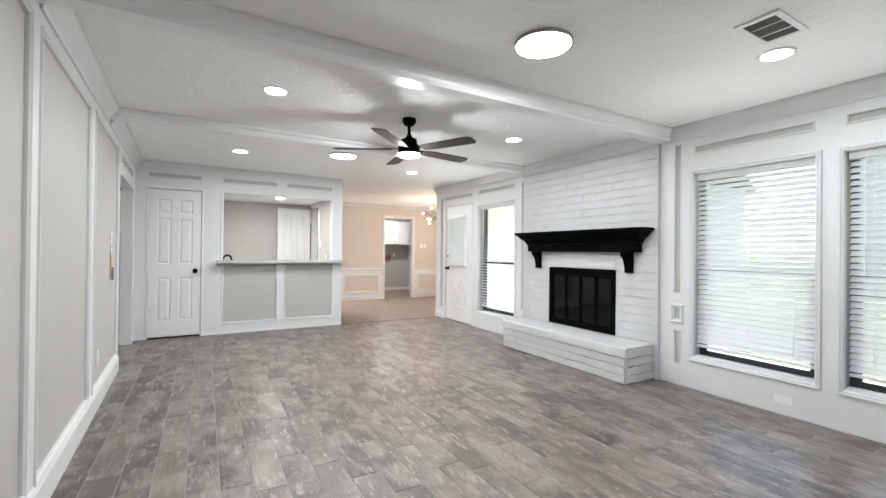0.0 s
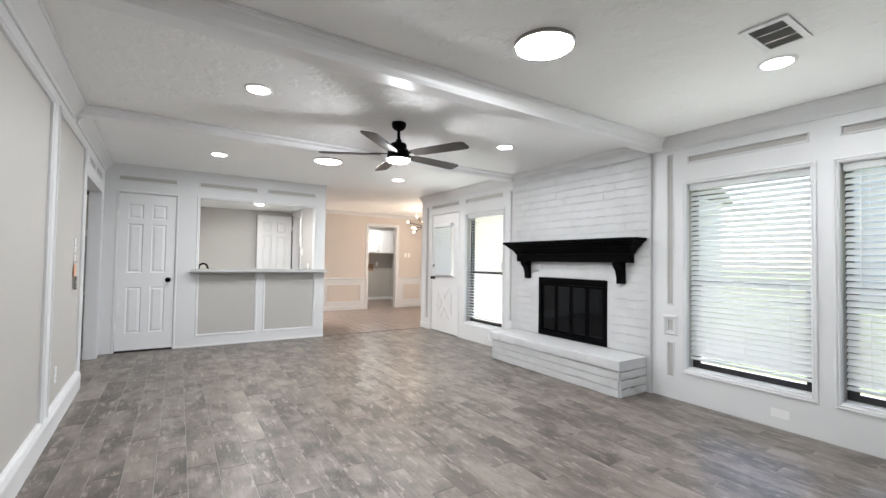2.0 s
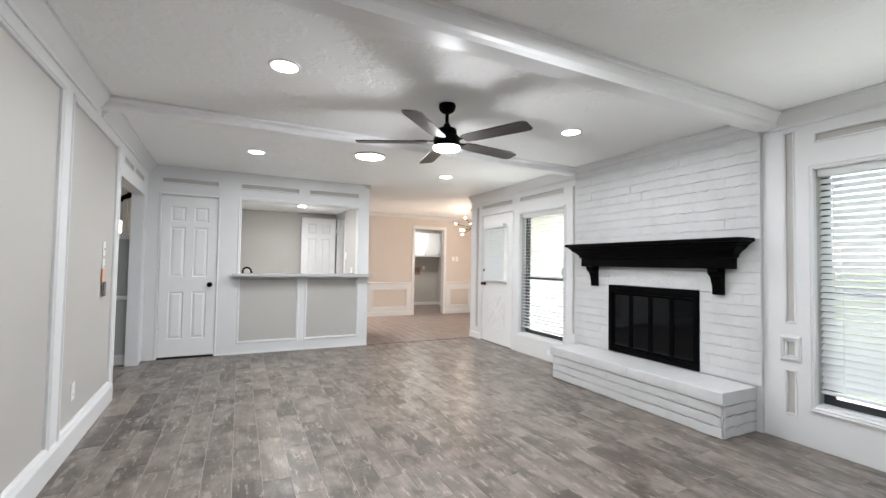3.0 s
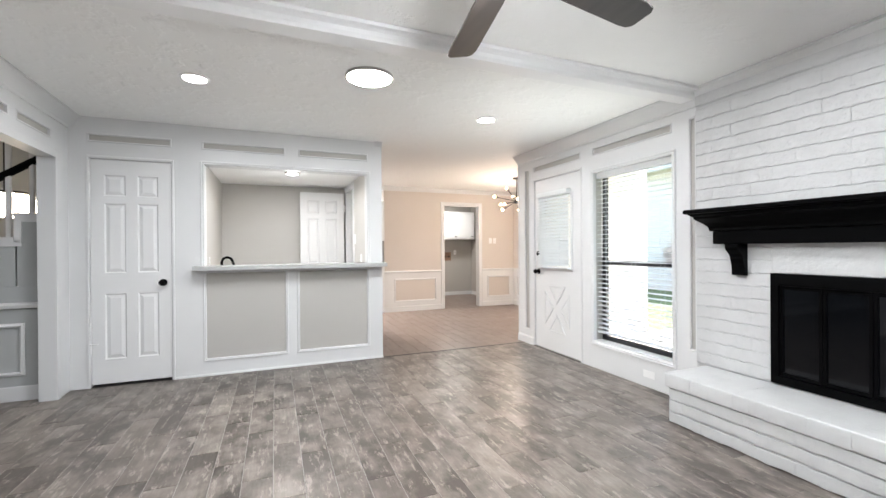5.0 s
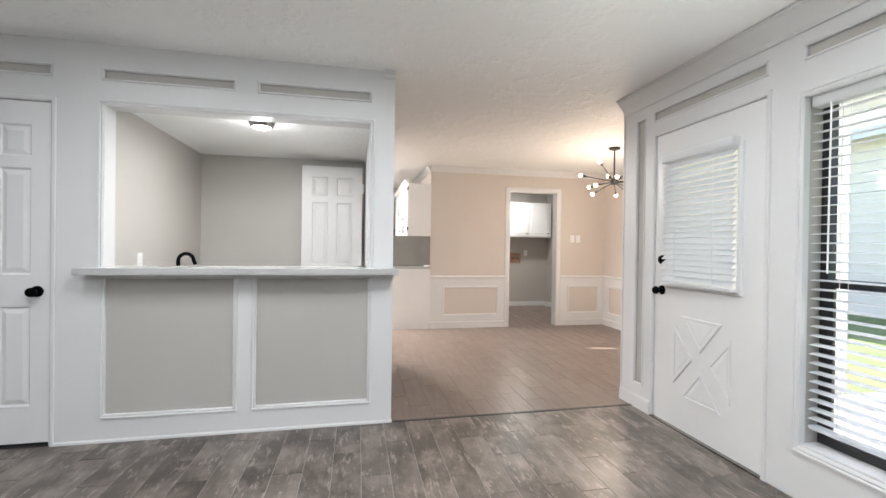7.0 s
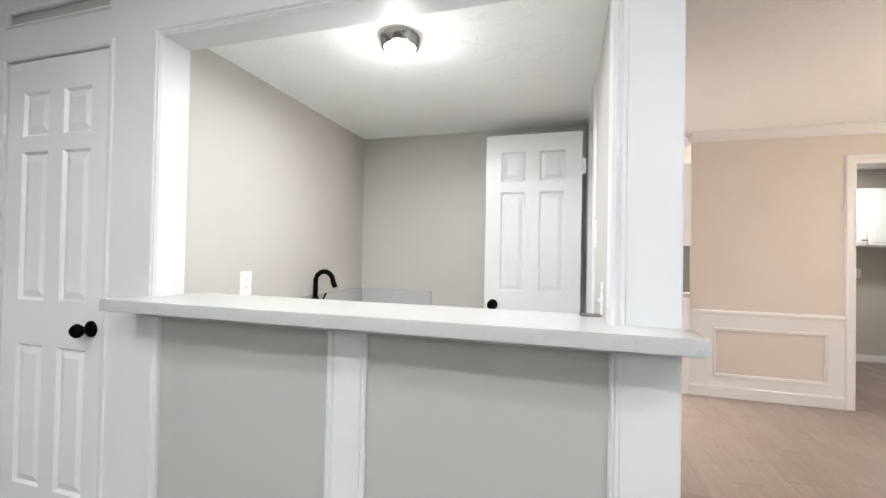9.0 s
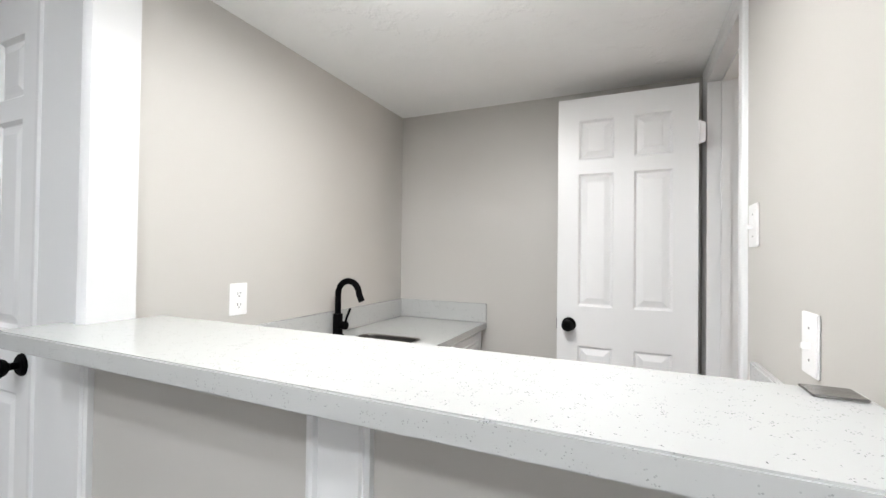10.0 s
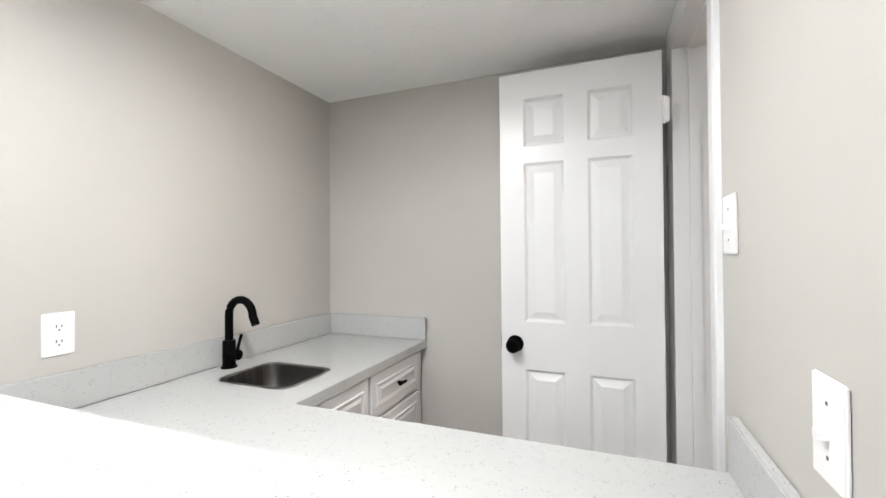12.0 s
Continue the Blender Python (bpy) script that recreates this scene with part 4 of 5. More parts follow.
part("worktop", bm, QUARTZ, lower)
part("backsplash", one(0.817, 0.835, 6.995, 8.43, CT + 0.0005, 0.975, bevel=0.003), QUARTZ, lower)
part("backsplash", one(0.817, 1.375, 8.4305, 8.449, CT + 0.0005, 0.975, bevel=0.003), QUARTZ, lower)
part("backsplash", one(2.40, 2.419, 6.995, 7.55, CT + 0.0005, 0.975, bevel=0.003), QUARTZ, lower)
part("riser", one(0.8415, 2.4065, 6.932, 6.985, 0.0, 1.019), TRIM, lower)


def rounded(u0, u1, v0, v1, r, n=5):
    pts = []
    for cx, cy, s in ((u1 - r, v1 - r, 0), (u0 + r, v1 - r, 90), (u0 + r, v0 + r, 180), (u1 - r, v0 + r, 270)):
        pts += [(cx + r * math.cos(radians(s + 90 * k / n)), cy + r * math.sin(radians(s + 90 * k / n))) for k in range(n + 1)]
    return pts


# sink bowl with rounded corners
sink = tagged(part("bar_sink", bmesh.new(), SINKSTEEL), "small undermount stainless steel bar sink", "sink")
bm = bmesh.new()
loops = []
for inset, z, r in ((-0.012, CT - 0.001, 0.05), (0.004, CT - 0.001, 0.05), (0.004, CT - 0.005, 0.05), (0.006, CT - 0.036, 0.05), (0.014, CT - 0.15, 0.05), (0.04, CT - 0.172, 0.045), (0.10, CT - 0.176, 0.02)):
    loops.append([bm.verts.new((x, y, z + 0.0016)) for x, y in rounded(0.972 + inset, 1.258 - inset, 7.627 + inset, 7.868 - inset, r)])
for a, b in zip(loops, loops[1:]):
    for k in range(len(a)):
        bm.faces.new([a[k], a[(k + 1) % len(a)], b[(k + 1) % len(a)], b[k]])
bm.faces.new(loops[-1])
for face in bm.faces:
    face.smooth = True
bm.to_mesh(sink.data)
bm.free()
part("drain", lathe(bmesh.new(), [(0.0, CT - 0.1735), (0.03, CT - 0.1735), (0.036, CT - 0.1745)], (1.115, 7.75, 0)), CHROME, sink, "", True)

faucet = thing("bar_faucet", "matte black gooseneck bar faucet with side lever", "faucet", "", (0.882, 7.755, CT))
part("base", lathe(bmesh.new(), [(0.028, CT + 0.0005), (0.028, CT + 0.006), (0.0225, CT + 0.009), (0.0225, CT + 0.098), (0.02, CT + 0.102), (0.0, CT + 0.103)], (0.882, 7.755, 0)), BLACKMETAL, faucet, "", True)
arc = [(0.882, 7.755, CT + 0.09), (0.882, 7.755, CT + 0.195)] + [(0.882 + 0.058 - 0.058 * math.cos(radians(a)), 7.755, CT + 0.195 + 0.058 * math.sin(radians(a))) for a in range(15, 181, 15)] + [(1.013, 7.755, CT + 0.165)]
part("spout", tube(bmesh.new(), arc, 0.0145, 14), BLACKMETAL, faucet, "", True)
part("valve", lathe(bmesh.new(), [(0.019, 0.01), (0.019, 0.048), (0.012, 0.052), (0.0, 0.052)], (0.882, 7.755, CT + 0.05), "x"), BLACKMETAL, faucet, "", True)
part("lever", tube(bmesh.new(), [(0.925, 7.752, CT + 0.055), (0.938, 7.745, CT + 0.085), (0.965, 7.735, CT + 0.13)], 0.0055, 10), BLACKMETAL, faucet, "", True)


def cabinet_front(parent, name, f, u0, u1, z0, z1, handle):
    """A framed overlay front with a raised field; f's depth 0 is the carcass face."""
    d = part(name, box(bmesh.new(), u0, u1, 0.0005, 0.018, z0, z1, f, 0.003), DOORPAINT, parent)
    part("field", ring(bmesh.new(), u0 + 0.035, u1 - 0.035, z0 + 0.035, z1 - 0.035, [(0.0, 0.0175), (-0.004, 0.024), (-0.012, 0.022), (-0.018, 0.019), (-0.03, 0.024)], f), DOORPAINT, d)
    if handle:
        hu, hz, vertical = handle
        pts = [f(hu, 0.018, hz), f(hu, 0.045, hz)]
        if vertical:
            part("handle", tube(box(box(bmesh.new(), hu - 0.004, hu + 0.004, 0.0185, 0.045, hz - 0.04, hz - 0.032, f), hu - 0.004, hu + 0.004, 0.0185, 0.045, hz + 0.032, hz + 0.04, f), [f(hu, 0.046, hz - 0.06), f(hu, 0.046, hz + 0.06)], 0.006, 8), BLACKMETAL, d, "black bar handle", True)
        else:
            part("handle", tube(box(bmesh.new(), hu - 0.005, hu + 0.005, 0.0185, 0.04, hz - 0.005, hz + 0.005, f), [f(hu - 0.028, 0.042, hz), f(hu + 0.028, 0.042, hz)], 0.006, 8), BLACKMETAL, d, "black bar handle", True)
    return d


def fC(u, d, z):
    return (1.345 + d, u, z)


cab = tagged(part("sink_cabinet", cut_sheet(bmesh.new(), 0.82, 1.345, 7.547, 8.446, 0.10, CT - 0.036, [(0.955, 1.28, 7.60, 7.895)], lambda u, d, z: (u, z, d)), DOORPAINT), "white wet bar base cabinet with raised panel fronts", "cabinet")
cabinet_front(cab, "drawer", fC, 7.962, 8.385, 0.665, 0.825, (8.175, 0.745, False))
cabinet_front(cab, "door", fC, 7.962, 8.385, 0.13, 0.645, None)
cabinet_front(cab, "door", fC, 7.56, 7.945, 0.13, 0.825, None)
part("kickboard", one(0.80, 1.29, 7.55, 8.444, 0.0, 0.0995), DOORPAINT, cab)
tagged(part("bar_base_cabinet", one(0.82, 2.395, 6.99, 7.50, 0.0, CT - 0.036), DOORPAINT), "white base cabinet under the bar counter", "cabinet")


def wall_plate(name, f, u, z, w, h, kind, label, category):
    p = tagged(part(name, box(bmesh.new(), u - w / 2, u + w / 2, 0.0005, 0.006, z - h / 2, z + h / 2, f, 0.002), PLASTIC), label, category)
    if kind == "outlet":
        for dz in (-0.02, 0.02):
            s = part("socket", box(bmesh.new(), u - 0.017, u + 0.017, 0.0055, 0.0075, z + dz - 0.014, z + dz + 0.014, f, 0.0012), PLASTIC, p)
            for du, hh in ((-0.006, 0.0045), (0.006, 0.0035)):
                part("slot", box(bmesh.new(), u + du - 0.0011, u + du + 0.0011, 0.0074, 0.0079, z + dz + 0.001 - hh, z + dz + 0.001 + hh, f), GAPSHADE, s)
            part("slot", box(bmesh.new(), u - 0.002, u + 0.002, 0.0074, 0.0079, z + dz - 0.011, z + dz - 0.007, f), GAPSHADE, s)
        part("test_button", box(bmesh.new(), u - 0.006, u + 0.006, 0.0058, 0.0068, z - 0.0035, z + 0.0035, f), PLASTIC, p)
    elif kind == "switch":
        part("toggle", box(bmesh.new(), u - 0.005, u + 0.005, 0.0055, 0.018, z - 0.010, z + 0.002, f, 0.001), PLASTIC, p)
        for dz in (-0.03, 0.03):
            part("screw", box(bmesh.new(), u - 0.002, u + 0.002, 0.0058, 0.0068, z + dz - 0.002, z + dz + 0.002, f), STEEL, p)
    return p


wall_plate("power_outlet", lambda u, d, z: (0.815 + d, u, z), 7.27, 1.08, 0.073, 0.115, "outlet", "white duplex power outlet above the bar top", "outlet")
wall_plate("light_switch", fP, 7.585, 1.34, 0.085, 0.118, "switch", "white toggle light switch beside the doorway", "light switch")
wall_plate("power_outlet", fP, 7.195, 1.09, 0.075, 0.118, "switch", "white switch plate near the bar top", "light switch")
wall_plate("power_outlet", lambda u, d, z: fL(u, d, z), 4.21, 0.36, 0.072, 0.115, "outlet", "white power outlet low on the wall", "outlet")
wall_plate("light_switch", lambda u, d, z: fL(u, d, z), 4.86, 1.31, 0.072, 0.115, "switch", "white light switch by the opening", "light switch")
wall_plate("fan_control", lambda u, d, z: fL(u, d, z), 4.86, 1.17, 0.06, 0.12, "switch", "white fan remote cradle by the opening", "fan control")
tag = tagged(part("paper_tag", box(bmesh.new(), 4.80, 4.87, 0.007, 0.012, 1.04, 1.15, fL, 0.002), PAPER), "orange paper tag hanging from the fan control", "paper tag")
part("sleeve", box(bmesh.new(), 4.82, 4.89, 0.012, 0.022, 0.93, 1.045, fL, 0.003), STEEL, tag, "grey plastic sleeve")
wall_plate("light_switch", fD, 5.66, 1.36, 0.07, 0.115, "switch", "white light switch on the dining wall", "light switch")
wall_plate("light_switch", fD, 5.76, 1.36, 0.07, 0.115, "switch", "white light switch on the dining wall", "light switch")
for u in (1.475, 4.895):
    v = wall_plate("wall_outlet", lambda a, d, z: fR(a, d + 0.015, z), u, 0.115, 0.115, 0.062, "", "white horizontal outlet plate low on the wall", "outlet")
    for du in (-0.025, 0.025):
        part("socket", box(bmesh.new(), u + du - 0.014, u + du + 0.014, 0.0205, 0.0225, 0.099, 0.131, fR, 0.001), PLASTIC, v)
bracket = tagged(part("counter_bracket", one(2.335, 2.396, 6.93, 6.985, 1.0608, 1.0645, bevel=0.001), STEEL), "small grey metal plate lying on the bar top", "metal plate")


# ---- kitchen ----
def fK(u, d, z):
    return (2.80 - d, u, z)


def fU(u, d, z):
    return (3.05 - d, u, z)


for i, (y0, y1) in enumerate(((9.93, 10.45), (10.452, 11.2), (11.202, 12.0))):
    b = tagged(part("base_cabinet", box(one(2.801, 3.383, y0, y1, 0.10, 0.88), 2.85, 3.38, y0 + 0.001, y1 - 0.001, 0.0, 0.0995), DOORPAINT), "white kitchen base cabinet with black handles", "cabinet", "kitchen base cabinets")
    cabinet_front(b, "drawer", fK, y0 + 0.015, y1 - 0.015, 0.70, 0.86, (0.5 * (y0 + y1), 0.78, False))
    cabinet_front(b, "door", fK, y0 + 0.015, y1 - 0.015, 0.12, 0.685, (y0 + 0.05, 0.60, True))
ktop = tagged(part("kitchen_worktop", one(2.775, 3.384, 9.925, 12.1, 0.8805, 0.92, bevel=0.003), QUARTZ), "white quartz kitchen worktop", "counter")
cook = tagged(part("cooktop", one(2.84, 3.30, 10.02, 10.75, 0.9205, 0.928, bevel=0.002), FIREGLASS), "black glass cooktop set in the worktop", "cooktop")
tagged(part("splash_return", one(2.80, 3.384, 9.962, 9.972, 0.93, 1.36), SPLASHTILE), "grey tiled splash end wall", "wall tile", "", "structure")
for y0, y1, z0 in ((9.93, 10.28, 1.36), (10.282, 11.0, 1.66), (11.002, 11.8, 1.36)):
    b = tagged(part("wall_cabinet", one(3.051, 3.384, y0, y1, z0, 2.12), DOORPAINT), "white kitchen wall cabinet with black handles and hinges", "cabinet", "kitchen wall cabinets")
    d = cabinet_front(b, "door", fU, y0 + 0.012, y1 - 0.012, z0 + 0.015, 2.10, (y1 - 0.06, z0 + 0.10, True))
    for z in (z0 + 0.08, 2.02):
        part("hinge", box(bmesh.new(), y0 + 0.002, y0 + 0.011, 0.001, 0.02, z, z + 0.05, fU), BLACKMETAL, d, "black hinge")
    part("crown_moulding", extrude(bmesh.new(), [(0.0, 2.1205), (0.02, 2.1205), (0.05, 2.165), (0.05, 2.18), (0.0, 2.18)], y0, y1, lambda p, q, s: fU(s, p, q)), DOORPAINT, b)
b = tagged(part("wall_cabinet", one(1.6, 3.0, 12.1, 12.449, 1.36, 2.12), DOORPAINT), "white kitchen wall cabinet on the far wall", "cabinet", "kitchen wall cabinets")
for k in range(3):
    cabinet_front(b, "door", lambda u, d, z: (u, 12.1 - d, z), 1.61 + 0.463 * k, 2.06 + 0.463 * k, 1.375, 2.10, (1.66 + 0.463 * k, 1.47, True))
b = tagged(part("base_cabinet", one(0.75, 2.77, 11.85, 12.449, 0.0, 0.90), DOORPAINT), "white base cabinet on the far kitchen wall", "cabinet", "kitchen base cabinets")
for k in range(4):
    cabinet_front(b, "door", lambda u, d, z: (u, 11.85 - d, z), 0.76 + 0.5 * k, 1.24 + 0.5 * k, 0.12, 0.86, (0.81 + 0.5 * k, 0.75, True))

# laundry
lc = tagged(part("laundry_cabinet", one(3.9, 6.2, 11.80, 12.099, 1.42, 2.12), DOORPAINT), "white laundry wall cabinet with two doors", "cabinet")
for u0 in (4.365, 4.82, 5.275, 5.73):
    cabinet_front(lc, "door", lambda u, d, z: (u, 11.80 - d, z), u0 - 0.015, u0 + 0.425, 1.44, 2.10, (u0 + 0.39, 1.50, False))
vb = tagged(part("washer_valve_box", cut_sheet(bmesh.new(), 5.435, 5.665, 0.89, 1.10, 0.0005, 0.012, [(5.46, 5.64, 0.915, 1.075)], lambda u, d, z: (u, 12.099 - d, z)), COPPER), "brown recessed washer valve box on the laundry wall", "valve box")
part("back_plate", one(5.46, 5.64, 12.092, 12.0985, 0.915, 1.075), COPPER, vb)
for u in (5.50, 5.60):
    part("valve", lathe(bmesh.new(), [(0.018, -0.03), (0.018, -0.008), (0.008, -0.0005)], (u, 12.092, 0.99), "y", 12), STEEL, vb, "", True)
wall_plate("power_outlet", lambda u, d, z: (u, 12.0995 - d, z), 5.78, 1.10, 0.075, 0.115, "outlet", "white laundry power outlet", "outlet")


# ---- stair ----
stair = thing("staircase", "white and grey staircase with white balusters and a black handrail", "staircase", "", (-1.3, 7.1, 0))
for k in range(-6, 5):
    x0, zt = -0.79 + 0.30 * k, 1.33 + 0.20 * k
    if x0 > -0.35:
        continue
    x1 = min(x0 + 0.30, -0.24)
    part("step", one(x0, x1, 6.765, 7.6, 0.0, zt - 0.032), FOYERPAINT, stair)
    part("tread", one(x0 - 0.02, x1, 6.655, 7.6, zt - 0.031, zt, bevel=0.008), TRIM, stair)
    part("riser", one(x0, x0 + 0.012, 6.661, 7.6, zt - 0.2, zt - 0.0315), TRIM, stair)
    if zt > 1.0:
        part("stringer", one(x0 + 0.0125, x1, 6.662, 6.76, 0.931, zt - 0.0315), FOYERPAINT, stair)
    part("stringer_trim", one(x0, x0 + 0.045, 6.65, 6.6605, zt - 0.24, zt - 0.032), TRIM, stair)
    part("stringer_trim", one(x0 + 0.0455, min(x1 + 0.045, -0.24), 6.65, 6.6605, zt - 0.075, zt - 0.032), TRIM, stair)
    for j in range(2):
        xb = x0 + 0.095 + 0.15 * j
        if xb < -0.3:
            part("baluster", one(xb - 0.016, xb + 0.016, 6.69, 6.722, zt + 0.0005, zt + 0.80 + 0.1 * j, bevel=0.004), TRIM, stair, "white square baluster")
for dy in (6.706,):
    a, b = Vector((-2.6, dy, 0.45)), Vector((-0.3, dy, 2.02))
    part("handrail", tube(bmesh.new(), [a, b], 0.03, 12), BLACKWOOD, stair, "black handrail", True)
for c in ((-1.62, 9.0, 1.76), (-1.12, 9.0, 1.68)):
    hc = thing("hall_chandelier", "lit crystal drum chandelier in the hall", "chandelier", "hall chandeliers", (c[0], c[1], c[2] + 0.2))
    part("band", lathe(bmesh.new(), [(0.205, c[2] + 0.16), (0.21, c[2] + 0.16), (0.21, c[2] + 0.19), (0.205, c[2] + 0.19)], (c[0], c[1], 0), seg=36), BRONZE, hc, "", True)
    for k in range(24):
        a = 2 * math.pi * k / 24
        part("crystal", tube(bmesh.new(), [(c[0] + 0.2 * math.cos(a), c[1] + 0.2 * math.sin(a), c[2] + 0.16), (c[0] + 0.2 * math.cos(a), c[1] + 0.2 * math.sin(a), c[2] - 0.12)], 0.017, 6), CRYSTALGLOW, hc)
    part("chain", tube(bmesh.new(), [(c[0], c[1], c[2] + 0.18), (c[0], c[1], 4.899)], 0.008, 6), BRONZE, hc)
    for k in range(3):
        a = 2 * math.pi * k / 3
        part("spoke", tube(bmesh.new(), [(c[0], c[1], c[2] + 0.18), (c[0] + 0.206 * math.cos(a), c[1] + 0.206 * math.sin(a), c[2] + 0.175)], 0.006, 6), BRONZE, hc)


# ---- outside things ----
random.seed(11)
dial = tagged(part("window_thermometer", lathe(bmesh.new(), [(0.0, 0.016), (0.068, 0.016), (0.078, 0.012), (0.08, 0.0)], (4.6065, 4.80, 1.15), "x", 32), PLASTIC), "round white dial thermometer on the outer window glass", "thermometer")
part("needle", one(4.6228, 4.6245, 4.745, 4.855, 1.147, 1.153), STEEL, dial, "grey needle")
house = thing("house_backdrop", "white lap-sided neighbouring house across the lawn", "house", "", (14, 15, -0.16))
part("wall", one(13.0, 19, 8.2, 25, -0.16, 3.75), SIDING, house, "white lap siding wall")
for k in range(18):
    z0 = -0.1 + 0.21 * k
    part("siding_board", extrude(bmesh.new(), [(12.999, z0), (12.97, z0), (12.987, z0 + 0.208), (12.999, z0 + 0.208)], 8.2, 25, lambda p, q, s: (p, s, q)), SIDING, house)
part("roof", extrude(bmesh.new(), [(12.5, 3.62), (16, 5.7), (19.5, 3.62), (19.5, 3.76), (16, 5.9), (12.5, 3.76)], 8.0, 25.4, lambda p, q, s: (p, s, q)), SHINGLE, house, "grey shingle roof")
part("fascia", one(12.46, 12.4995, 8.0, 25.4, 3.56, 3.76), TRIM, house, "white eave board")
# made-up house shape in place of far trees; its colour carries their haze
haze_backdrop = thing("house_backdrop", "house-shaped backdrop beyond the lawn, coloured as hazy trees", "house", "", (26, -7, -0.16))
part("wall", one(24.0, 30, -22, 6.4, -0.16, 5.6), HAZEBLUE, haze_backdrop, "lap-boarded backdrop wall, pale blue-grey as haze")
for k in range(27):
    z0 = -0.1 + 0.21 * k
    part("siding_board", extrude(bmesh.new(), [(23.999, z0), (23.97, z0), (23.987, z0 + 0.208), (23.999, z0 + 0.208)], -22, 6.4, lambda p, q, s: (p, s, q)), HAZEBLUE, haze_backdrop)
part("roof", extrude(bmesh.new(), [(23.5, 5.5), (27, 7.6), (30.5, 5.5), (30.5, 5.64), (27, 7.8), (23.5, 5.64)], -22.4, 6.8, lambda p, q, s: (p, s, q)), SHINGLE, haze_backdrop, "grey shingle roof")


def tree(x, y, height, spread, seed):
    random.seed(seed)
    t = thing("tree", "leafy green tree behind the far backdrop", "tree", "trees behind the house", (x, y, -0.16))
    bm = bmesh.new()
    pts = [(x, y, -0.16), (x + 0.1, y, height * 0.3), (x - 0.1, y + 0.15, height * 0.6), (x, y, height * 0.85)]
    tube(bm, pts, 0.16, 9)
    for v in bm.verts:
        k = 1.25 - v.co.z / height
        v.co.x, v.co.y = x + (v.co.x - x) * k, y + (v.co.y - y) * k
    for k in range(9):
        a, h = 2.4 * k, height * (0.32 + 0.055 * k)
        tube(bm, [(x, y, h), (x + 0.5 * spread * math.cos(a), y + 0.5 * spread * math.sin(a), h + 0.5), (x + 0.8 * spread * math.cos(a), y + 0.8 * spread * math.sin(a), h + 1.2)], 0.05, 6)
    part("trunk", bm, BARK, t, "", True)
    verts, faces = [], []
    clumps = [(random.gauss(0, 0.42) * spread, random.gauss(0, 0.42) * spread, height * random.uniform(0.38, 1.05), random.uniform(0.4, 0.9)) for _ in range(34)]
    for cx, cy, cz, r in clumps:
        for _ in range(110):
            p = Vector((x + cx + random.gauss(0, 0.5) * r, y + cy + random.gauss(0, 0.5) * r, cz + random.gauss(0, 0.4) * r))
            u = Vector((random.gauss(0, 1), random.gauss(0, 1), random.gauss(0, 1))).normalized()
            w = u.orthogonal().normalized()
            s = random.uniform(0.06, 0.13)
            n = len(verts)
            verts += [p - u * s, p + w * s * 0.5, p + u * s, p - w * s * 0.5]
            faces.append((n, n + 1, n + 2, n + 3))
    me = bpy.data.meshes.new("crown")
    me.from_pydata(verts, [], faces)
    me.materials.append(LEAF)
    crown_ob = new("crown", me)
    crown_ob.parent = t
    crown_ob.matrix_parent_inverse = Matrix.Translation(-t.location)
    tagged(crown_ob, kind="stuff")


for i, (x, y, h, s) in enumerate(((34, -8, 11.5, 4.0), (33.5, -2, 12.5, 4.2), (34, 4.5, 11.0, 3.8), (34, -14, 12.0, 4.0))):
    tree(x, y, h, s, 20 + i)

# ---- bricks ----
random.seed(3)
BL, BH = 0.262, 0.0862
brick_meshes = []
for k in range(8):
    bm = bmesh.new()
    nx = 6
    rows = []
    for i in range(nx + 1):
        u = -BL / 2 + BL * i / nx
        jt, jb, jf = [0.0 if i in (0, nx) else random.uniform(-0.0055, 0.003) for _ in range(3)]
        jb = -jb
        rows.append([bm.verts.new(p) for p in ((0.0, u, -BH / 2 + 0.002 + jb), (-0.0062 + jf * 0.6, u, -BH / 2 + 0.0018 + jb), (-0.0085 + jf * 0.6, u, -BH / 2 + 0.0048 + jb), (-0.0085 + jf * 0.6, u, BH / 2 - 0.0042 + jt), (-0.0062 + jf * 0.6, u, BH / 2 - 0.0018 + jt), (0.0, u, BH / 2 - 0.002 + jt))])
    for a, b in zip(rows, rows[1:]):
        for q in range(5):
            bm.faces.new([a[q], a[q + 1], b[q + 1], b[q]])
    bm.faces.new(rows[0])
    bm.faces.new(rows[-1][::-1])
    brick_meshes.append(mesh_of("brick", bm, BRICK, True))


def lay_brick(x, y, z, sy=1.0, sz=1.0, rz=0.0, sx=1.0):
    o = new("brick", random.choice(brick_meshes))
    o.parent = fireplace
    o.matrix_parent_inverse = Matrix.Translation(-fireplace.location)
    o.matrix_basis = Matrix.Translation((x + random.uniform(-0.0013, 0.0013), y, z)) @ Matrix.Rotation(rz, 4, "Z") @ Matrix.Diagonal((sx, sy, sz, 1))


def course(y0, y1, z, x, shift, skip=None, sz=1.0, sx=1.0):
    y = y0 - shift
    while y < y1 - 0.001:
        a, b = max(y, y0), min(y + BL, y1)
        cuts = [(a, b)]
        if skip:
            cuts = [(a, min(b, skip[0])), (max(a, skip[1]), b)]
        for c, d in cuts:
            if d - c > 0.015:
                lay_brick(x, 0.5 * (c + d), z, (d - c - 0.0004) / BL, sz, 0.0, sx)
        y += BL


n = int((CEIL - 0.345) / BH)
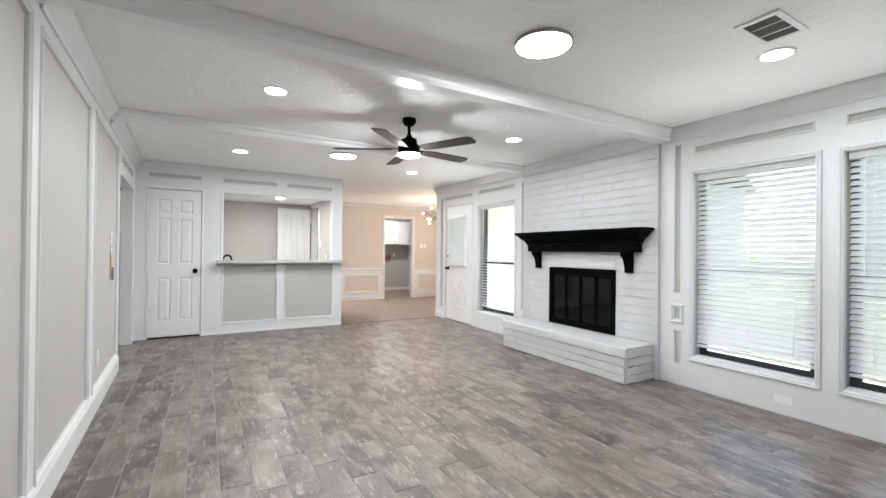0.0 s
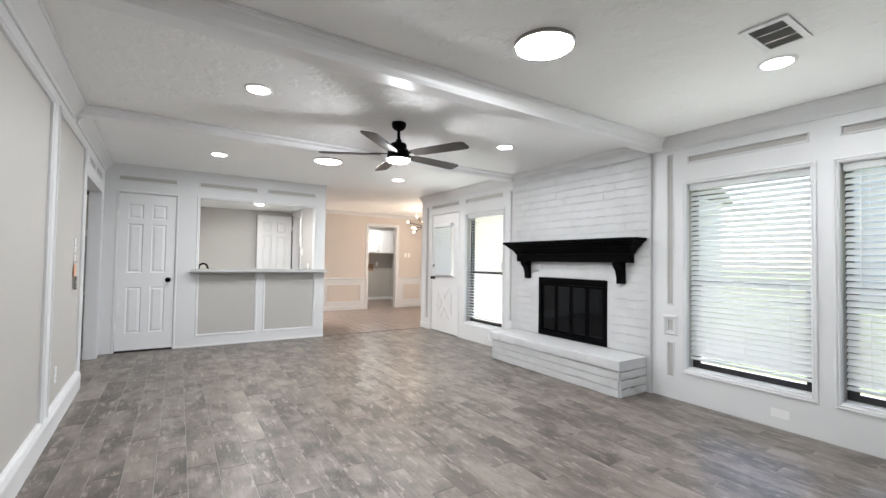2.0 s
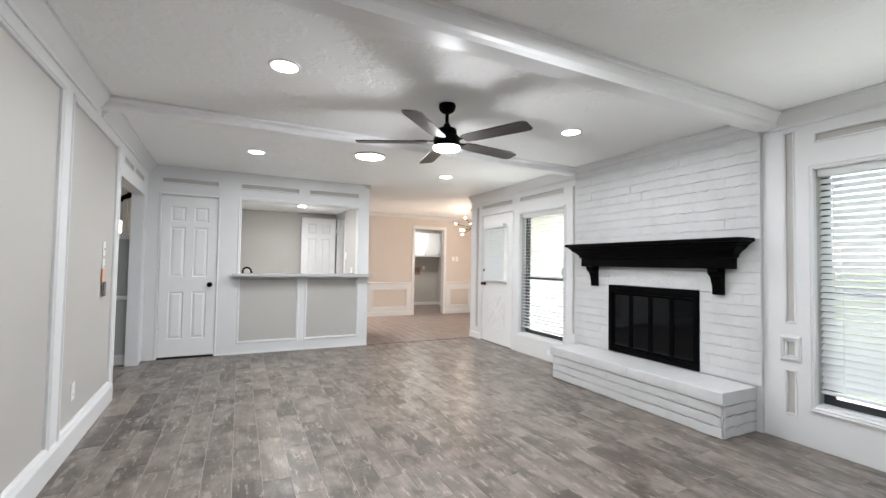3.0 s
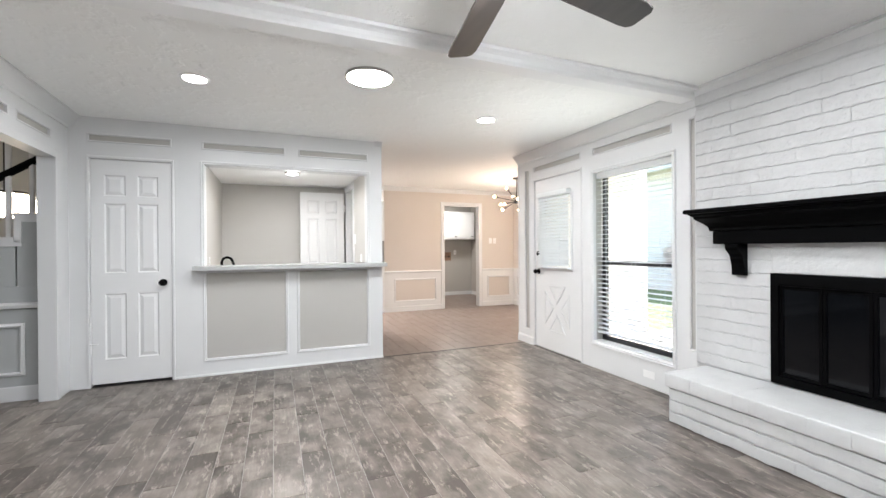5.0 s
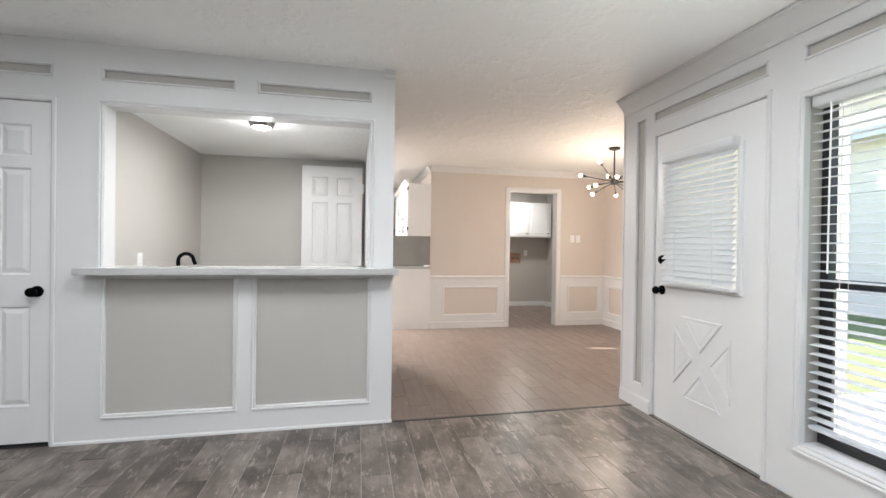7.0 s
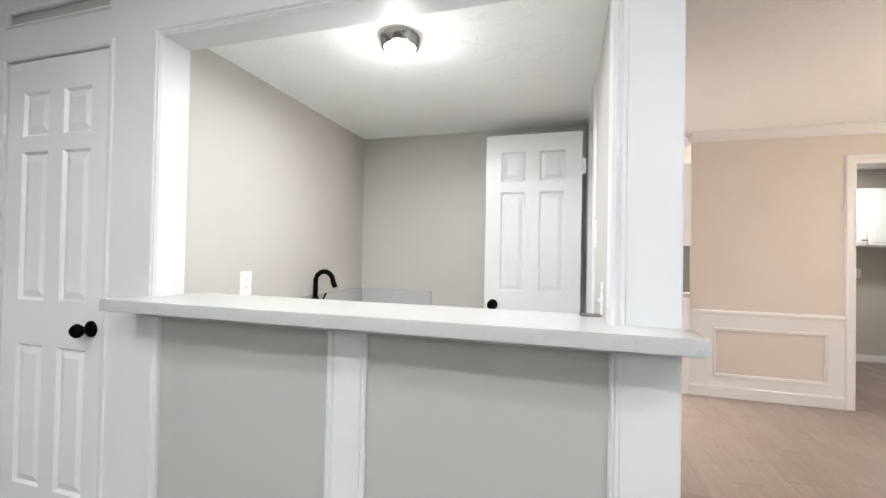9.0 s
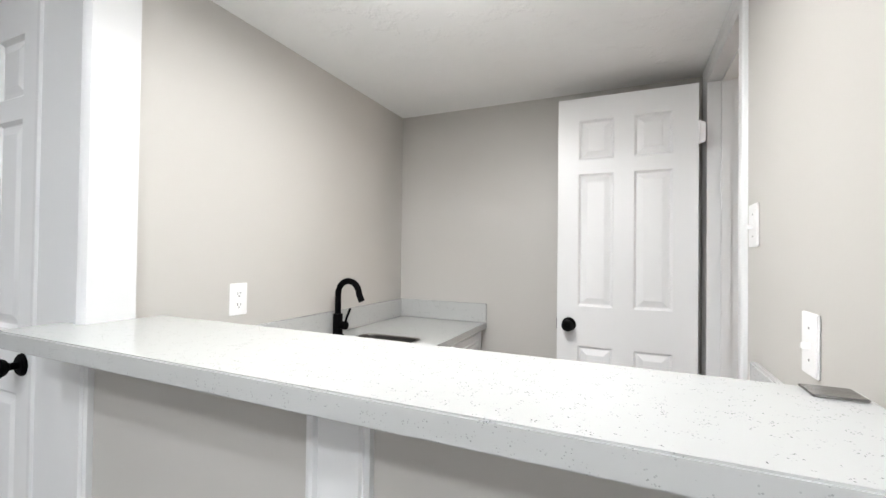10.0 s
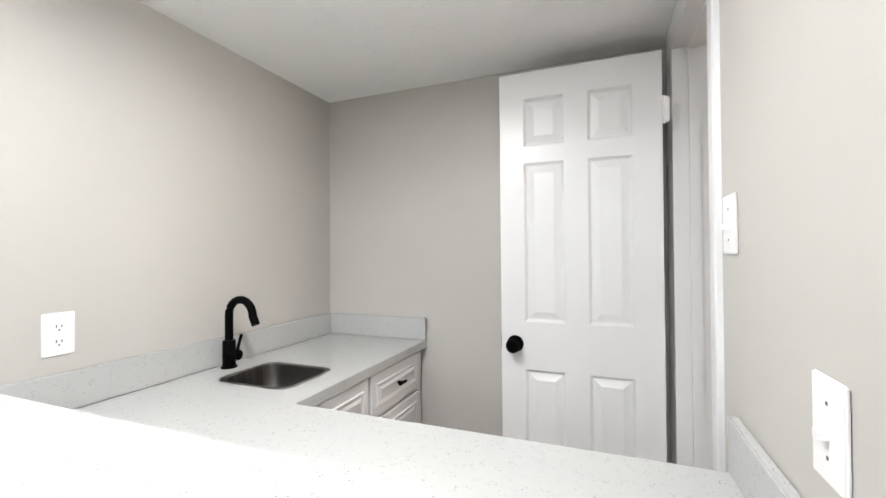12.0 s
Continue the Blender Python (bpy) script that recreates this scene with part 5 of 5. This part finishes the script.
for k in range(n + 1):
    z = 0.345 + BH * (k + 0.5)
    if z + BH / 2 > 2.29:
        break
    skip = (FB[0], FB[1]) if z < FB[3] + 0.02 else ((2.95, 3.915) if z < 1.215 else None)
    course(2.47, 4.43, z, WINX - 0.0435, BL / 2 * (k % 2), skip)
for k in range(3):
    z = 0.0805 * (k + 0.5)
    course(2.525, 4.325, z, 4.0155, BL / 2 * (k % 2), None, 0.88, 2.0)
    for j in range(2):
        lay_brick(4.115 + 0.2 * j, 2.5255, z, 0.76, 0.88, math.pi / 2, 2.0)
        lay_brick(4.115 + 0.2 * j, 4.3245, z, 0.76, 0.88, -math.pi / 2, 2.0)
for k in range(20):
    y = 2.505 + 0.0922 * k
    fx, tz = 3.985 + random.uniform(-0.003, 0.003), 0.338 + random.uniform(-0.0008, 0.0008)
    prof = [(4.41, 0.2435), (fx + 0.006, 0.2435), (fx + 0.001, 0.248), (fx, 0.256), (fx, tz - 0.010), (fx + 0.002, tz - 0.004), (fx + 0.006, tz - 0.001), (fx + 0.012, tz), (4.41, tz)]
    part("cap_brick", extrude(bmesh.new(), prof, y, y + 0.0919, lambda p, q, s: (p, s, q)), BRICK, fireplace, "", True)
part("smooth_frieze", box(bmesh.new(), 2.47, 4.43, 0.044, 0.064, 2.265, CEIL - 0.004, fR, 0.006), BRICK, fireplace, "smooth plastered frieze")

# ---- floor planks ----
floor = structure("floor", one(-3.2, 4.449, -2.2, 6.80, -0.03, -0.0025), GROUT, "grey wood-look plank tile floor", "floor")
structure("floor_kitchen", one(-3.2, 6.22, 6.801, 12.44, -0.03, -0.0025), DINEGROUT, "taupe wood-look plank tile floor", "floor")
PW, PL, GAP = 0.1535, 0.612, 0.0012
random.seed(8)
plank_mesh = {}


def plank_data(w, l, mat):
    key = (round(w, 3), round(l, 3), mat.name)
    if key not in plank_mesh:
        bm = bmesh.new()
        lo, hi = [bm.verts.new((x * (w / 2), y * (l / 2), -0.006)) for x, y in ((-1, -1), (1, -1), (1, 1), (-1, 1))], []
        mid = [bm.verts.new((x * (w / 2), y * (l / 2), -0.0015)) for x, y in ((-1, -1), (1, -1), (1, 1), (-1, 1))]
        hi = [bm.verts.new((x * (w / 2 - 0.0015), y * (l / 2 - 0.0015), 0.0)) for x, y in ((-1, -1), (1, -1), (1, 1), (-1, 1))]
        for a, b in ((lo, mid), (mid, hi)):
            for i in range(4):
                bm.faces.new([a[i], a[(i + 1) % 4], b[(i + 1) % 4], b[i]])
        bm.faces.new(hi)
        plank_mesh[key] = mesh_of("plank", bm, mat)
    return plank_mesh[key]


def planks(x0, x1, y0, y1, near, mat, parent, piece=PLANK):
    """Staggered planks along y; those inside near become objects, the rest one mesh."""
    verts, faces, made, col = [], [], 0, 0
    x = x0
    while x < x1 - 0.01:
        w = min(PW, x1 - x)
        y = y0 - PL * ((col * 0.37 + random.uniform(0, 0.25)) % 1.0)
        while y < y1:
            a, b = max(y, y0), min(y + PL, y1)
            y += PL
            if b - a < 0.02:
                continue
            cx, cy, ww, ll = x + w / 2, 0.5 * (a + b), w - GAP * 2, b - a - GAP * 2
            if near and made < 300 and near[0] < cx < near[1] and near[2] < cy < near[3]:
                o = new("plank", plank_data(ww, ll, piece))
                o.parent = parent
                o.location = (cx, cy, 0)
                made += 1
            else:
                k = len(verts)
                for e, z in ((0, -0.006), (0, -0.0015), (0.0015, 0.0)):
                    verts += [(cx + sx * (ww / 2 - e), cy + sy * (ll / 2 - e), z) for sx, sy in ((-1, -1), (1, -1), (1, 1), (-1, 1))]
                for r in (0, 4):
                    faces += [(k + r + i, k + r + (i + 1) % 4, k + r + 4 + (i + 1) % 4, k + r + 4 + i) for i in range(4)]
                faces.append((k + 8, k + 9, k + 10, k + 11))
        x += PW
        col += 1
    me = bpy.data.meshes.new("planks")
    me.from_pydata(verts, [], faces)
    me.materials.append(mat)
    ob = new("planks", me)
    ob.parent = parent
    tagged(ob, kind="stuff")


planks(-0.24, 4.449, -2.2, 6.797, (0.0, 4.0, 1.4, 6.8), PLANKFAR, floor)
planks(-3.2, -0.242, -2.2, 6.65, None, PLANKFAR, floor)
planks(2.58, 6.22, 6.803, 12.1, (2.5, 6.3, 6.8, 10.0), DINEPLANK, bpy.data.objects["floor_kitchen"], DINEPIECE)
planks(0.7, 2.579, 6.94, 12.1, None, DINEPLANK, bpy.data.objects["floor_kitchen"])
planks(-3.2, -0.11, 6.78, 11.19, None, PLANKFAR, bpy.data.objects["floor_kitchen"])
strip = structure("floor_threshold", one(2.585, 4.445, 6.79, 6.815, 0.0005, 0.004, bevel=0.0015), BRONZE, "thin dark floor transition strip", "threshold")
